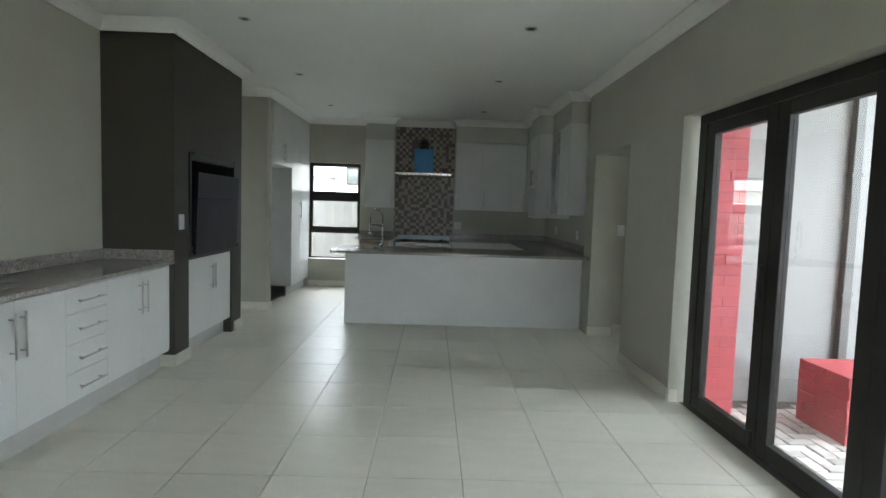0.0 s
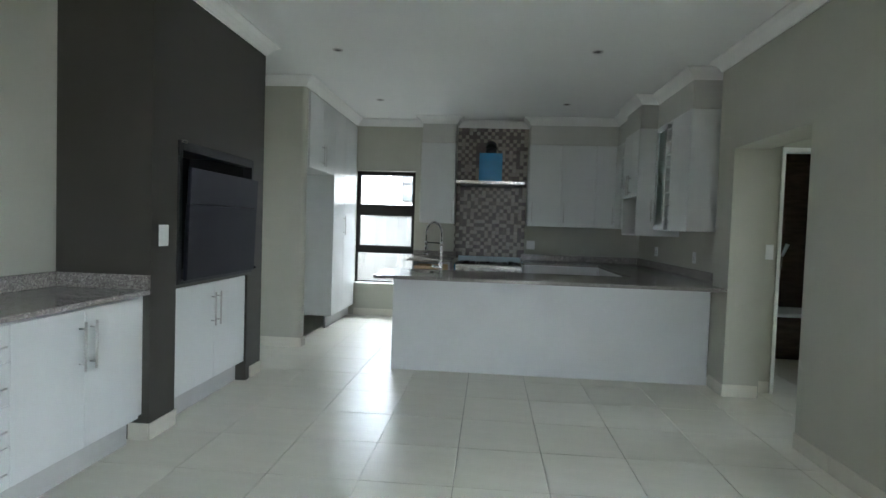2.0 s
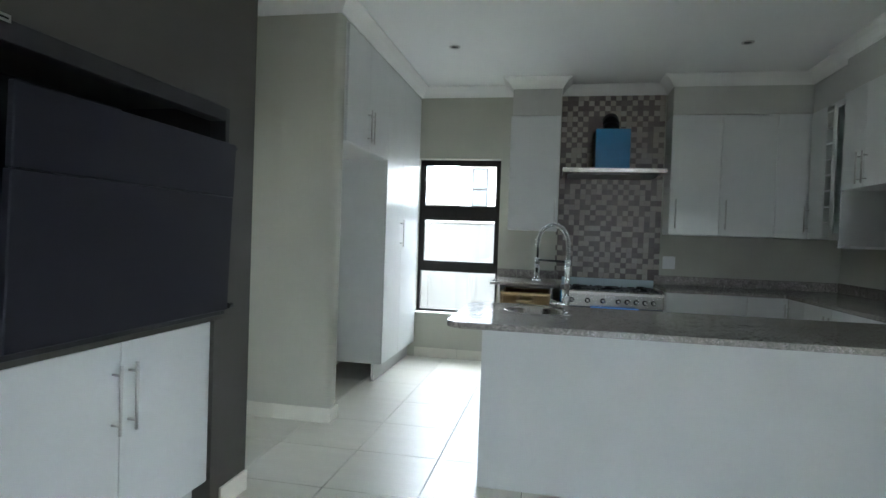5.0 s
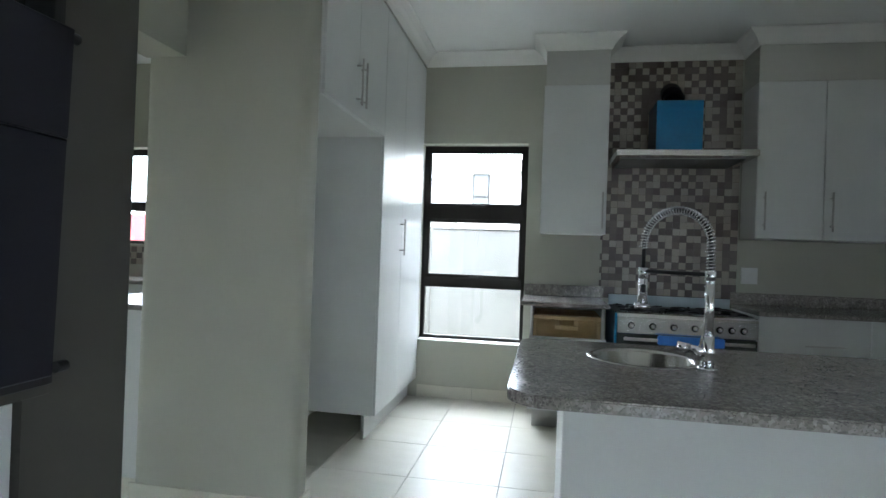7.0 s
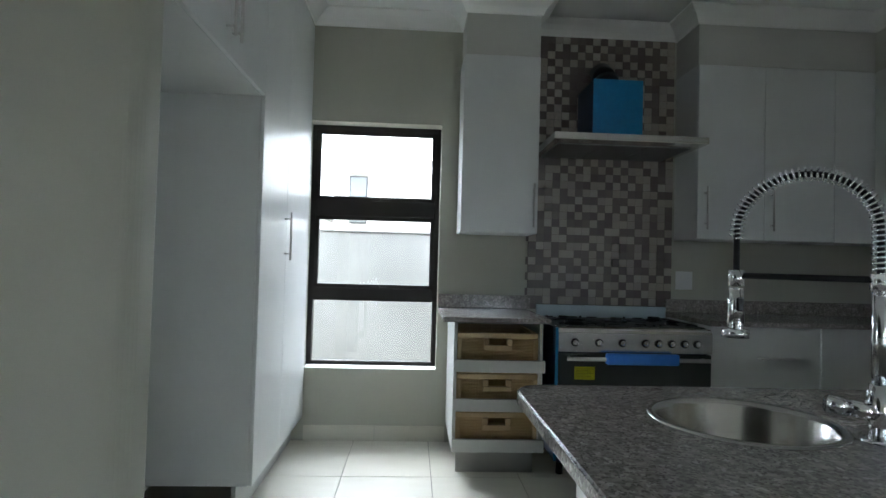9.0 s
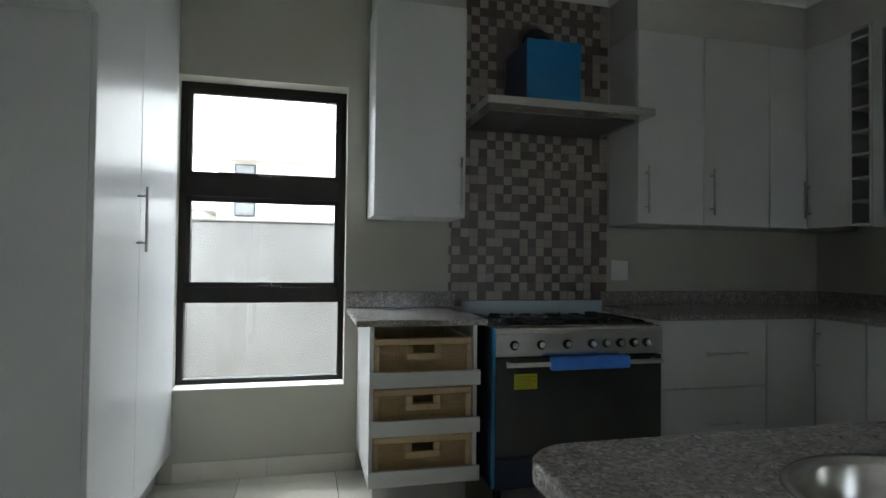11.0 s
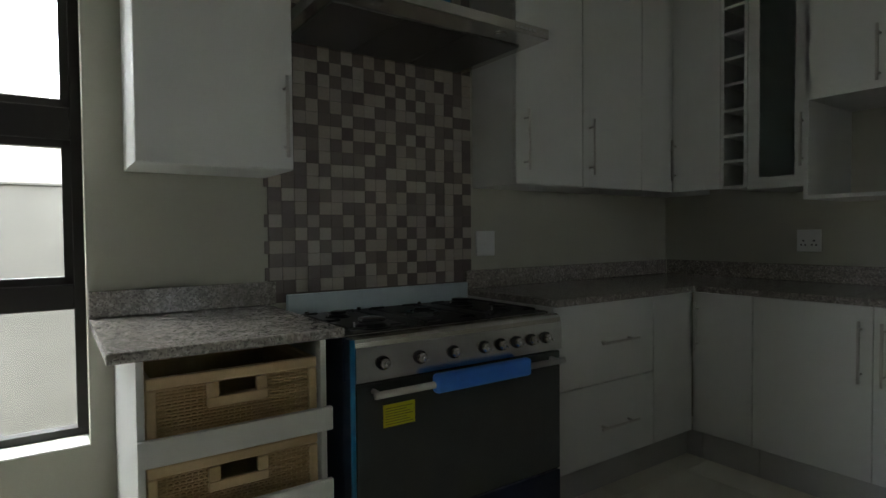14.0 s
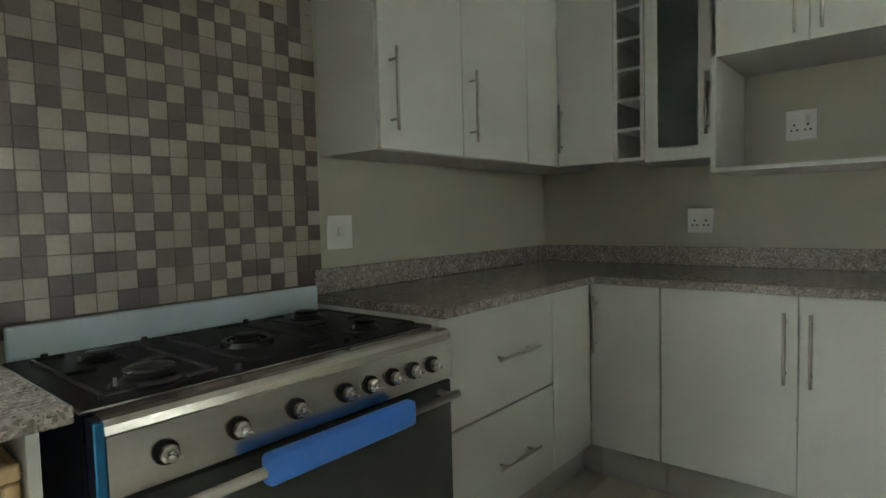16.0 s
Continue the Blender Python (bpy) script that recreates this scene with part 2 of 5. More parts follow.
def tube(bm, pts, r, seg=8):
    """A round tube along a line of points."""
    rings = []
    pts = [Vector(p) for p in pts]
    up = Vector((0.3, 0.2, 0.93))
    for i, q in enumerate(pts):
        d = (pts[min(i + 1, len(pts) - 1)] - pts[max(i - 1, 0)]).normalized()
        a = d.cross(up).normalized()
        b = d.cross(a)
        rings.append([bm.verts.new(q + r * (math.cos(t) * a + math.sin(t) * b)) for t in [2 * math.pi * k / seg for k in range(seg)]])
    for r0, r1 in zip(rings, rings[1:]):
        for k in range(seg):
            bm.faces.new((r0[k], r0[(k + 1) % seg], r1[(k + 1) % seg], r1[k]))
    bm.faces.new(rings[0]), bm.faces.new(rings[-1])


def mesh_of(name, bm, material, smooth=False):
    bmesh.ops.recalc_face_normals(bm, faces=bm.faces)
    me = bpy.data.meshes.new(name)
    bm.to_mesh(me)
    bm.free()
    me.materials.append(material)
    if smooth:
        for f in me.polygons:
            f.use_smooth = True
    return me


def thing(name, at, label, category, group="", kind=""):
    ob = new(name)
    ob.empty_display_size = 0.1
    ob.location = at
    return tagged(ob, label, category, group, kind)


def place(ob, parent):
    ob.parent = parent
    if parent.type == "EMPTY":
        ob.matrix_parent_inverse = Matrix.Translation(-Vector(parent.location))
    return ob


def part(name, bm, material, parent, label="", smooth=False):
    return tagged(place(new(name, mesh_of(name, bm, material, smooth)), parent), label)


def solid(name, bm, material, label="", category="", kind="", smooth=False, group=""):
    return tagged(new(name, mesh_of(name, bm, material, smooth)), label, category, group, kind)


def boxes(*bs, bev=0.0):
    bm = bmesh.new()
    for b in bs:
        bx(bm, *b, bev=bev)
    return bm


class Front:
    """A cabinet front: u along it, d into the cabinet, z up. way: E faces +x, W faces -x, S faces -y."""

    def __init__(self, way, at):
        self.way, self.at = way, at

    def pt(self, u, d, z):
        return {"E": (self.at - d, u, z), "W": (self.at + d, u, z), "S": (u, self.at + d, z)}[self.way]

    def box(self, bm, u0, u1, d0, d1, z0, z1, bev=0.0, seg=1):
        a, b = self.pt(u0, d0, z0), self.pt(u1, d1, z1)
        lo, hi = [min(p, q) for p, q in zip(a, b)], [max(p, q) for p, q in zip(a, b)]
        bx(bm, lo[0], hi[0], lo[1], hi[1], lo[2], hi[2], bev, seg)


def bar_handle(F, parent, a, b, out=0.035):
    """A steel bar handle on two posts, from a=(u, z) to b=(u, z)."""
    bm = bmesh.new()
    cyl(bm, F.pt(a[0], -out, a[1]), F.pt(b[0], -out, b[1]), 0.006, seg=12)
    for k in (0.14, 0.86):
        u, z = a[0] + (b[0] - a[0]) * k, a[1] + (b[1] - a[1]) * k
        cyl(bm, F.pt(u, 0.002, z), F.pt(u, -out, z), 0.0045, seg=10)
    return part("handle", bm, M_HANDLE, parent, "brushed steel bar handle", True)


def door(F, parent, u0, u1, z0, z1, handle=None, name="door"):
    """A flat door 18 mm thick with eased edges and, where given, its bar handle."""
    bm = bmesh.new()
    F.box(bm, u0 + 0.0015, u1 - 0.0015, 0, 0.018, z0 + 0.0015, z1 - 0.0015, 0.002)
    d = part(name, bm, M_WHITE, parent)
    if handle:
        bar_handle(F, d, *handle)
    return d


def carcass(F, parent, u0, u1, depth, z0, z1, kick=0.15, back=0.0):
    bm = bmesh.new()
    F.box(bm, u0 + 0.001, u1 - 0.001, 0.019, depth, z0, z1)
    part("body", bm, M_CARC, parent)
    if kick:
        bm = bmesh.new()
        F.box(bm, u0, u1, 0.07, 0.09, 0.001, kick)
        part("kick_board", bm, M_KICK, parent, "grey recessed kick board")


# ---- structure ----
Z_C = 2.81
YN, XE, XK, XW = 8.248, 2.11, 2.235, -2.37
floor_base = solid("floor", boxes((-5.2, 2.38, -2.62, 3.43, -0.12, -0.008), (-5.2, 4.6, 3.43, 8.48, -0.12, -0.008)), M_GROUT, "cream glazed floor tiles with dark joints", "floor", "structure")
solid("ceiling", boxes((-5.2, 4.6, -2.62, 8.48, Z_C, Z_C + 0.15)), M_CEIL, "plain white ceiling", "ceiling", "structure")

# north wall, with the kitchen window and the window of the scullery
WX0, WX1, WZ0, WZ1 = -1.776, -0.908, 0.463, 2.082
SX0, SX1, SZ0, SZ1 = -4.74, -3.85, 1.17, 2.05
solid("wall_north", boxes((-5.2, SX0, YN, YN + 0.23, 0, Z_C), (SX0, SX1, YN, YN + 0.23, 0, SZ0), (SX0, SX1, YN, YN + 0.23, SZ1, Z_C), (SX1, WX0, YN, YN + 0.23, 0, Z_C), (WX0, WX1, YN, YN + 0.23, 0, WZ0),
      (WX0, WX1, YN, YN + 0.23, WZ1, Z_C), (WX1, 2.7, YN, YN + 0.23, 0, Z_C), (2.7, 4.4, YN, YN + 0.23, 0, 0.4), (2.7, 4.4, YN, YN + 0.23, 2.5, Z_C), (4.4, 4.6, YN, YN + 0.23, 0, Z_C)), M_WALL, "warm grey painted plaster wall", "wall", "structure")
# west wall with the doorway to the scullery
solid("wall_west", boxes((XW - 0.20, XW, -2.4, 4.965, 0, Z_C), (XW - 0.20, XW, 4.965, 5.984, 2.035, Z_C), (XW - 0.20, XW, 6.12, YN, 0, Z_C)), M_WALL, "warm grey painted plaster wall with a doorway", "wall", "structure")
# south wall is out of view; its opening is added to let daylight in
solid("wall_south", boxes((-5.2, 0.55, -2.62, -2.4, 0, Z_C), (1.25, 4.6, -2.62, -2.4, 0, Z_C), (0.55, 1.25, -2.62, -2.4, 2.1, Z_C)), M_WALL, "warm grey painted plaster wall", "wall", "structure")
# unseen gap in the outer scullery wall, added to light the kitchen from the west
solid("wall_scullery", boxes((-5.2, -5.0, -2.4, 4.7, 0, Z_C), (-5.2, -5.0, 4.7, 5.05, 2.1, Z_C), (-5.2, -5.0, 5.05, YN, 0, Z_C), (-5.0, XW - 0.20, 3.6, 3.8, 0, Z_C)), M_WALL, "warm grey painted plaster wall", "wall", "structure")
# east wall: folding door, wall, passage opening, nib
DY0, DY1, DZ = -0.41, 2.80, 2.10
# the gap at the passage's far east end is unseen, added to brighten it
solid("wall_east", boxes((XE, XE + 0.28, -2.4, DY0, 0, Z_C), (XE, XE + 0.28, DY0, DY1, DZ, Z_C), (XE, XE + 0.28, DY1, 3.895, 0, Z_C), (XE, XE + 0.28, 3.895, 4.99, 2.02, Z_C), (XE, XE + 0.28, 4.99, 5.30, 0, Z_C),
      (XK, XK + 0.2, 5.30, YN, 0, Z_C), (XE + 0.28, 4.6, 3.43, 3.63, 0, Z_C), (4.4, 4.6, 4.05, YN, 0, Z_C), (4.4, 4.6, 3.63, 4.05, 2.1, Z_C)), M_WALL, "warm grey painted plaster wall", "wall", "structure")
# passage wall with the bathroom door, bathroom walls
solid("wall_passage", boxes((XE + 0.28, 2.56, 5.16, 5.30, 0, Z_C), (2.56, 3.42, 5.16, 5.30, 2.06, Z_C), (3.42, 4.4, 5.16, 5.30, 0, Z_C)), M_WALL, "warm grey painted plaster wall with a bathroom doorway", "wall", "structure")
# chimney breast of the built-in braai, charcoal
PX = -1.785
for name, *qs in (("wall_chimney_pier_1", (XW, PX, 3.362, 3.628, 0, Z_C)), ("wall_chimney_pier_2", (XW, PX, 4.742, 4.965, 0, Z_C), (-2.34, PX, 4.678, 4.742, 0, 0.865)), ("wall_chimney_breast", (XW, PX, 3.628, 4.742, 1.80, Z_C)),
                  ("wall_chimney_back", (XW, -2.34, 3.628, 4.742, 0, 1.80)), ("wall_chimney_ledge", (-2.34, PX, 3.628, 4.742, 0.866, 0.885))):
    solid(name, boxes(*qs), M_DARK, "charcoal painted chimney breast round a built-in grill", "wall", "structure")
# column beside the tall cupboards, and bulkheads over the cupboards
bm = bmesh.new()
bx(bm, XW - 0.20, -1.773, 5.984, 6.12, 0, Z_C, 0.042, 6)
solid("wall_column", bm, M_WALL, "warm grey plastered wall end with rounded corners", "wall", "structure")
for name, *q in (("wall_bulkhead_1", XW, -1.79, 6.12, YN, 2.705), ("wall_bulkhead_2", -0.785, -0.327, 7.945, YN, 2.458), ("wall_bulkhead_3", 0.675, XK, 7.945, YN, 2.458), ("wall_bulkhead_4", 1.831, XK, 7.245, 7.945, 2.458),
                 ("wall_bulkhead_5", 1.772, XK, 6.60, 7.245, 2.458), ("wall_bulkhead_6", 1.955, XK, 5.555, 6.60, 2.458)):
    solid(name, boxes((*q, Z_C)), M_BULK, "warm grey plastered bulkhead above the cupboards", "wall", "structure")


def cornice(path, depth=0.095, drop=0.10):
    prof = [(0.0, -drop), (0.012, -drop), (0.016, -drop * 0.86), (0.03, -drop * 0.62), (0.055, -drop * 0.36), (0.078, -drop * 0.22), (depth - 0.006, -drop * 0.16), (depth, -drop * 0.1), (depth, -0.002)]
    bm = bmesh.new()
    n = len(path)
    rings = []
    for i, q in enumerate(path):
        a, b = Vector(path[i - 1]), Vector(path[(i + 1) % n])
        q = Vector(q)
        d0, d1 = (q - a).normalized(), (b - q).normalized()
        n0, n1 = Vector((d0.y, -d0.x)), Vector((d1.y, -d1.x))
        mitre = (n0 + n1) / max(0.3, 1 + n0.dot(n1))
        rings.append([bm.verts.new((q.x + mitre.x * o, q.y + mitre.y * o, Z_C + z)) for o, z in prof])
    for i in range(n):
        r0, r1 = rings[i], rings[(i + 1) % n]
        for k in range(len(prof) - 1):
            bm.faces.new((r0[k], r0[k + 1], r1[k + 1], r1[k]))
    return bm


solid("trim_cornice", cornice([(XW, -2.4), (XW, 3.362), (PX, 3.362), (PX, 4.965), (XW, 4.965), (XW, 5.984), (-1.772, 5.984), (-1.765, YN), (-0.785, YN), (-0.785, 7.945), (-0.327, 7.945), (-0.327, YN), (0.675, YN),
      (0.675, 7.945), (1.831, 7.945), (1.831, 7.245), (1.772, 7.245), (1.772, 6.60), (1.955, 6.60), (1.955, 5.555), (XK, 5.555), (XK, 5.30), (XE, 5.30), (XE, -2.4)]), M_CORN, "white moulded plaster cornice", "cornice", "structure")


def window(name, x0, x1, z0, z1, bars, label):
    """A dark aluminium window in the north wall: outer frame, transoms and panes."""
    y0, y1 = YN + 0.118, YN + 0.173
    w = thing(name, ((x0 + x1) / 2, y0, z0), label, "window", kind="structure")
    f = 0.032
    part("window_frame", boxes((x0, x1, y0, y1, z0, z0 + f), (x0, x1, y0, y1, z1 - f, z1), (x0, x0 + f, y0, y1, z0 + f, z1 - f), (x1 - f, x1, y0, y1, z0 + f, z1 - f), bev=0.002), M_ALU, w)
    edges = [z0 + f] + [v for b in bars for v in b] + [z1 - f]
    for lo, hi in bars:
        part("transom", boxes((x0 + f, x1 - f, y0 - 0.004, y1, lo, hi), bev=0.003), M_ALU, w)
    for i in range(0, len(edges), 2):
        a, b = edges[i], edges[i + 1]
        s = 0.026 if i else 0.006
        if i:
            part("sash", boxes((x0 + f, x0 + f + s, y0 + 0.004, y1 - 0.01, a, b), (x1 - f - s, x1 - f, y0 + 0.004, y1 - 0.01, a, b), (x0 + f, x1 - f, y0 + 0.004, y1 - 0.01, b - s, b), (x0 + f, x1 - f, y0 + 0.004, y1 - 0.01, a, a + s)), M_ALU, w)
        p = part("pane", boxes((x0 + f, x1 - f, y0 + 0.028, y0 + 0.034, a, b)), M_GLASS, w)
        p.visible_shadow = False
    return w


win = window("window_1", WX0, WX1, WZ0, WZ1, [(0.900, 0.985), (1.470, 1.578)], "dark bronze aluminium three-pane kitchen window")
for zc in (0.990, 1.585):
    part("catch", boxes((-1.37, -1.25, YN + 0.098, YN + 0.113, zc - 0.012, zc + 0.006), (-1.31, -1.295, YN + 0.088, YN + 0.113, zc - 0.006, zc + 0.014), bev=0.003), M_ALU, win, "dark window catch")
part("window_sill", boxes((WX0 + 0.002, WX1 - 0.002, YN - 0.004, YN + 0.117, WZ0 + 0.001, WZ0 + 0.007), bev=0.002), M_CORN, win, "white plastered sill")
window("window_2", SX0, SX1, SZ0, SZ1, [(1.475, 1.535)], "dark bronze aluminium scullery window")

# folding glass door to the courtyard
dx0, dx1 = XE + 0.09, XE + 0.15
fd = thing("door_1", (dx0, 1.1, 0), "dark bronze aluminium folding glass door, closed", "door", kind="structure")
part("door_frame", boxes((dx0, dx1 + 0.02, DY0, DY1 - 0.065, 0.0, 0.04), (dx0, dx1 + 0.02, DY0, DY1 - 0.065, DZ - 0.07, DZ - 0.004), (dx0, dx1 + 0.02, 2.625, DY1 - 0.065, 0.04, DZ - 0.07), (dx0, dx1 + 0.02, DY0, DY0 + 0.05, 0.04, DZ - 0.07), bev=0.003), M_ALU, fd)
leaf = [2.622, 1.825, 1.035, 0.245, -0.355]
for i, (b, a) in enumerate(zip(leaf, leaf[1:])):
    s, z0, z1 = 0.103, 0.045, DZ - 0.075
    lf = part("leaf", boxes((dx0 + 0.005, dx1, a + 0.003, a + s, z0, z1), (dx0 + 0.005, dx1, b - s, b - 0.003, z0, z1), (dx0 + 0.005, dx1, a + s, b - s, z0, z0 + 0.09), (dx0 + 0.005, dx1, a + s, b - s, z1 - 0.08, z1), bev=0.003), M_ALU, fd)
    g = part("pane", boxes((dx0 + 0.028, dx0 + 0.034, a + s, b - s, z0 + 0.09, z1 - 0.08)), M_GLASS, lf)
    g.visible_shadow = False
    if i in (0, 2):
        part("pull", boxes((dx0 - 0.03, dx0 + 0.005, a + 0.02, a + 0.045, 0.93, 1.12), bev=0.006), M_ALU, lf, "black door pull")
        part("bolt", boxes((dx0 - 0.02, dx0 + 0.005, a + 0.015, a + 0.05, 0.06, 0.16), bev=0.005), M_ALU, lf, "black floor bolt")

# bathroom door lining
dl = thing("door_2", (3.0, 5.2, 0), "white door lining of the open bathroom doorway", "door", kind="structure")
part("lining", boxes((2.56, 2.585, 5.145, 5.31, 0, 2.03), (3.39, 3.42, 5.145, 5.31, 0, 2.03), (2.56, 3.42, 5.145, 5.31, 2.03, 2.06)), M_CORN, dl)


def skirt(p0, p1, out, group):
    """A row of skirting tiles 0.5 m long from p0 to p1 on the wall whose face looks towards out."""
    p0, p1 = Vector(p0), Vector(p1)
    run, o = (p1 - p0), Vector(out)
    n = max(1, math.ceil(run.length / 0.5 - 0.01))
    for k in range(n):
        a, b = p0 + run * (k / n), p0 + run * ((k + 1) / n)
        a, b = a + run.normalized() * 0.0015, b - run.normalized() * 0.0015
        xs, ys = sorted((a.x, b.x, a.x + o.x * 0.01, b.x + o.x * 0.01)), sorted((a.y, b.y, a.y + o.y * 0.01, b.y + o.y * 0.01))
        part("skirting_tile", boxes((xs[0], xs[-1], ys[0], ys[-1], 0.002, 0.10)), M_SKIRT, group)


base = thing("baseboard", (0, 0, 0), "cream tile skirting with fine joints", "skirting", kind="structure")
for p0, p1, o in [((PX, 3.352), (PX, 3.64), (1, 0)), ((-1.91, 3.362), (PX, 3.362), (0, -1)), ((PX, 4.745), (PX, 4.97), (1, 0)), ((-1.9, 4.755), (PX, 4.755), (0, -1)), ((XW - 0.21, 5.984), (-1.773, 5.984), (0, -1)),
                  ((-1.773, 5.974), (-1.773, 6.12), (1, 0)), ((-1.757, YN), (-0.84, YN), (0, -1)), ((XE, 2.80), (XE, 3.895), (-1, 0)), ((XE, 4.99), (XE, 5.29), (-1, 0)), ((XE - 0.01, 4.99), (2.38, 4.99), (0, -1)),
                  ((XE, 2.80), (2.18, 2.80), (0, -1)), ((XW, -2.4), (XW, 0.33), (1, 0)), ((XE, -2.4), (XE, -0.41), (-1, 0)), ((2.39, 5.16), (2.55, 5.16), (0, -1))]:
    skirt(p0, p1, o, base)

# ---- living side: left counter ----
WT0, WT1 = 0.852, 0.880
FL = Front("E", -1.80)


def base_unit(F, name, label, group, u0, u1, depth, fronts, z0=0.155, z1=0.848, category="cabinet"):
    """fronts: rows of (u0, u1, z0, z1, handle or None)."""
    c = thing(name, F.pt((u0 + u1) / 2, depth / 2, 0), label, category, group)
    carcass(F, c, u0, u1, depth, z0, z1)
    for a, b, lo, hi, h, *nm in fronts:
        door(F, c, a, b, lo, hi, h, nm[0] if nm else "door")
    return c


def pair(u0, u1, z0=0.155, z1=0.848, hz=(0.55, 0.79)):
    m = (u0 + u1) / 2
    return [(u0, m, z0, z1, ((m - 0.038, hz[0]), (m - 0.038, hz[1]))), (m, u1, z0, z1, ((m + 0.038, hz[0]), (m + 0.038, hz[1])))]


GB = "base cabinets along the living room wall"
for a, b in ((2.417, 3.285), (1.20, 2.0), (0.34, 1.20)):
    base_unit(FL, "base_cabinet", "white two-door base cabinet under the granite top", GB, a, b, 0.565, pair(a, b))
hs = [0.155, 0.333, 0.508, 0.690, 0.848]
base_unit(FL, "drawer_cabinet", "white four-drawer cabinet with steel bar handles", GB, 2.0, 2.417, 0.565,
          [(2.0, 2.417, lo, hi, ((2.085, (lo + hi) / 2 - 0.006), (2.36, (lo + hi) / 2 - 0.006)), "drawer") for lo, hi in zip(hs, hs[1:])])
bm = bmesh.new()
bx(bm, XW + 0.001, -1.780, 0.32, 3.355, WT0 + 0.008, WT1 + 0.008, 0.005, 2)
wt = solid("worktop", bm, M_GRAN, "grey speckled granite worktop with polished edge", "worktop")
part("splashback", boxes((XW + 0.001, XW + 0.026, 0.32, 3.355, WT1 + 0.009, 0.975), (XW + 0.027, -1.782, 3.332, 3.359, WT1 + 0.009, 0.975), bev=0.002), M_GRAN, wt)
# filler strip between the cabinet and the chimney breast
solid("cupboard_end", boxes((-2.36, -1.83, 3.287, 3.36, 0.155, 0.848)), M_CARC, "white end board between cabinet and chimney breast", "board")

# ---- built-in braai ----
base_unit(FL, "braai_cabinet", "white two-door cabinet below the built-in grill", "", 3.645, 4.674, 0.5, pair(3.645, 4.674, 0.16, 0.862), 0.16, 0.862)
br = thing("built_in_braai", (-2.0, 4.23, 0.886), "black steel built-in braai grill with a closed flap door", "grill")
y0, y1, z0, z1 = 3.630, 4.740, 0.887, 1.797
part("frame", boxes((-1.85, -1.776, y0, y0 + 0.045, z0, z1), (-1.85, -1.776, y1 - 0.03, y1, z0, z1), (-1.85, -1.776, y0 + 0.045, y1 - 0.03, z1 - 0.06, z1), (-1.85, -1.776, y0 + 0.045, y1 - 0.03, z0, z0 + 0.02), bev=0.002), M_BRFRAME, br)
part("firebox", boxes((-2.33, -2.31, y0 + 0.02, y1 - 0.02, z0, z1), (-2.31, -1.851, y0 + 0.02, y0 + 0.03, z0, z1), (-2.31, -1.851, y1 - 0.02, y1 - 0.01, z0, z1), (-2.31, -1.851, y0 + 0.03, y1 - 0.02, z0, z0 + 0.01)), M_SOOT, br)
for lo, hi, a, b in ((1.405, 1.632, -1.752, -1.742), (0.912, 1.403, -1.758, -1.744)):
    bm = bmesh.new()
    bx(bm, a - 0.014, b, y0 + 0.05, y1 - 0.032, lo, hi, 0.003)
    for v in bm.verts:
        v.co.x += 0.03 * (v.co.z - 0.9)
    fl = part("flap", bm, M_BRAAI, br, "black sheet steel flap")
for zz in (0.93, 1.62):
    bm = bmesh.new()
    cyl(bm, (-1.742, y1 - 0.03, zz), (-1.742, y1 - 0.005, zz), 0.012)
    part("hinge", bm, M_BRFRAME, br)
part("maker_plate", boxes((-1.768, -1.765, 3.635, 3.705, 1.782, 1.803)), M_STEEL, br, "small steel plate with a dark line")
part("plate_line", boxes((-1.765, -1.7643, 3.642, 3.698, 1.790, 1.795)), M_BLACK, br)


def wall_plate(F, u, z, w, h, kind, label):
    p = thing("wall_switch" if kind == "switch" else "wall_socket", F.pt(u, 0, z), label, kind)
    bm = bmesh.new()
    F.box(bm, u - w / 2, u + w / 2, -0.010, -0.0005, z - h / 2, z + h / 2, 0.003, 2)
    plate = part("plate", bm, M_PLASTIC, p)
    if kind == "switch":
        bm = bmesh.new()
        F.box(bm, u - w * 0.11, u + w * 0.11, -0.014, -0.010, z - h * 0.13, z + h * 0.13, 0.002)
        part("rocker", bm, M_PLASTIC, p)
    else:
        for s in ((-1, 1) if w > 0.1 else (0,)):
            c = u + s * w * 0.22
            for du, dz, r in ((0, 0.012, 0.005), (-0.010, -0.010, 0.0045), (0.010, -0.010, 0.0045)):
                bm = bmesh.new()
                cyl(bm, F.pt(c + du, -0.0112, z + dz - 0.012), F.pt(c + du, -0.0095, z + dz - 0.012), r, seg=10)
                part("socket_hole", bm, M_HOLE, p)
            bm = bmesh.new()
            F.box(bm, c - 0.008, c + 0.008, -0.0135, -0.010, z + 0.02, z + 0.04, 0.002)
            part("rocker", bm, M_PLASTIC, p)
    return p


wall_plate(Front("E", PX), 3.479, 1.203, 0.092, 0.128, "switch", "white wall switch on the charcoal chimney breast")
wall_plate(Front("S", YN), 0.748, 1.095, 0.115, 0.122, "switch", "white blank isolator plate beside the mosaic")
wall_plate(Front("W", XK), 7.410, 1.092, 0.115, 0.115, "socket", "white double wall socket above the granite splashback")
wall_plate(Front("W", XK), 7.010, 1.488, 0.112, 0.125, "socket", "white wall socket in the open microwave shelf")
wall_plate(Front("W", XK), 6.11, 1.082, 0.085, 0.115, "socket", "white wall socket above the granite splashback")
wall_plate(Front("S", 5.16), 2.488, 1.19, 0.085, 0.125, "switch", "white wall switch in the passage opening")

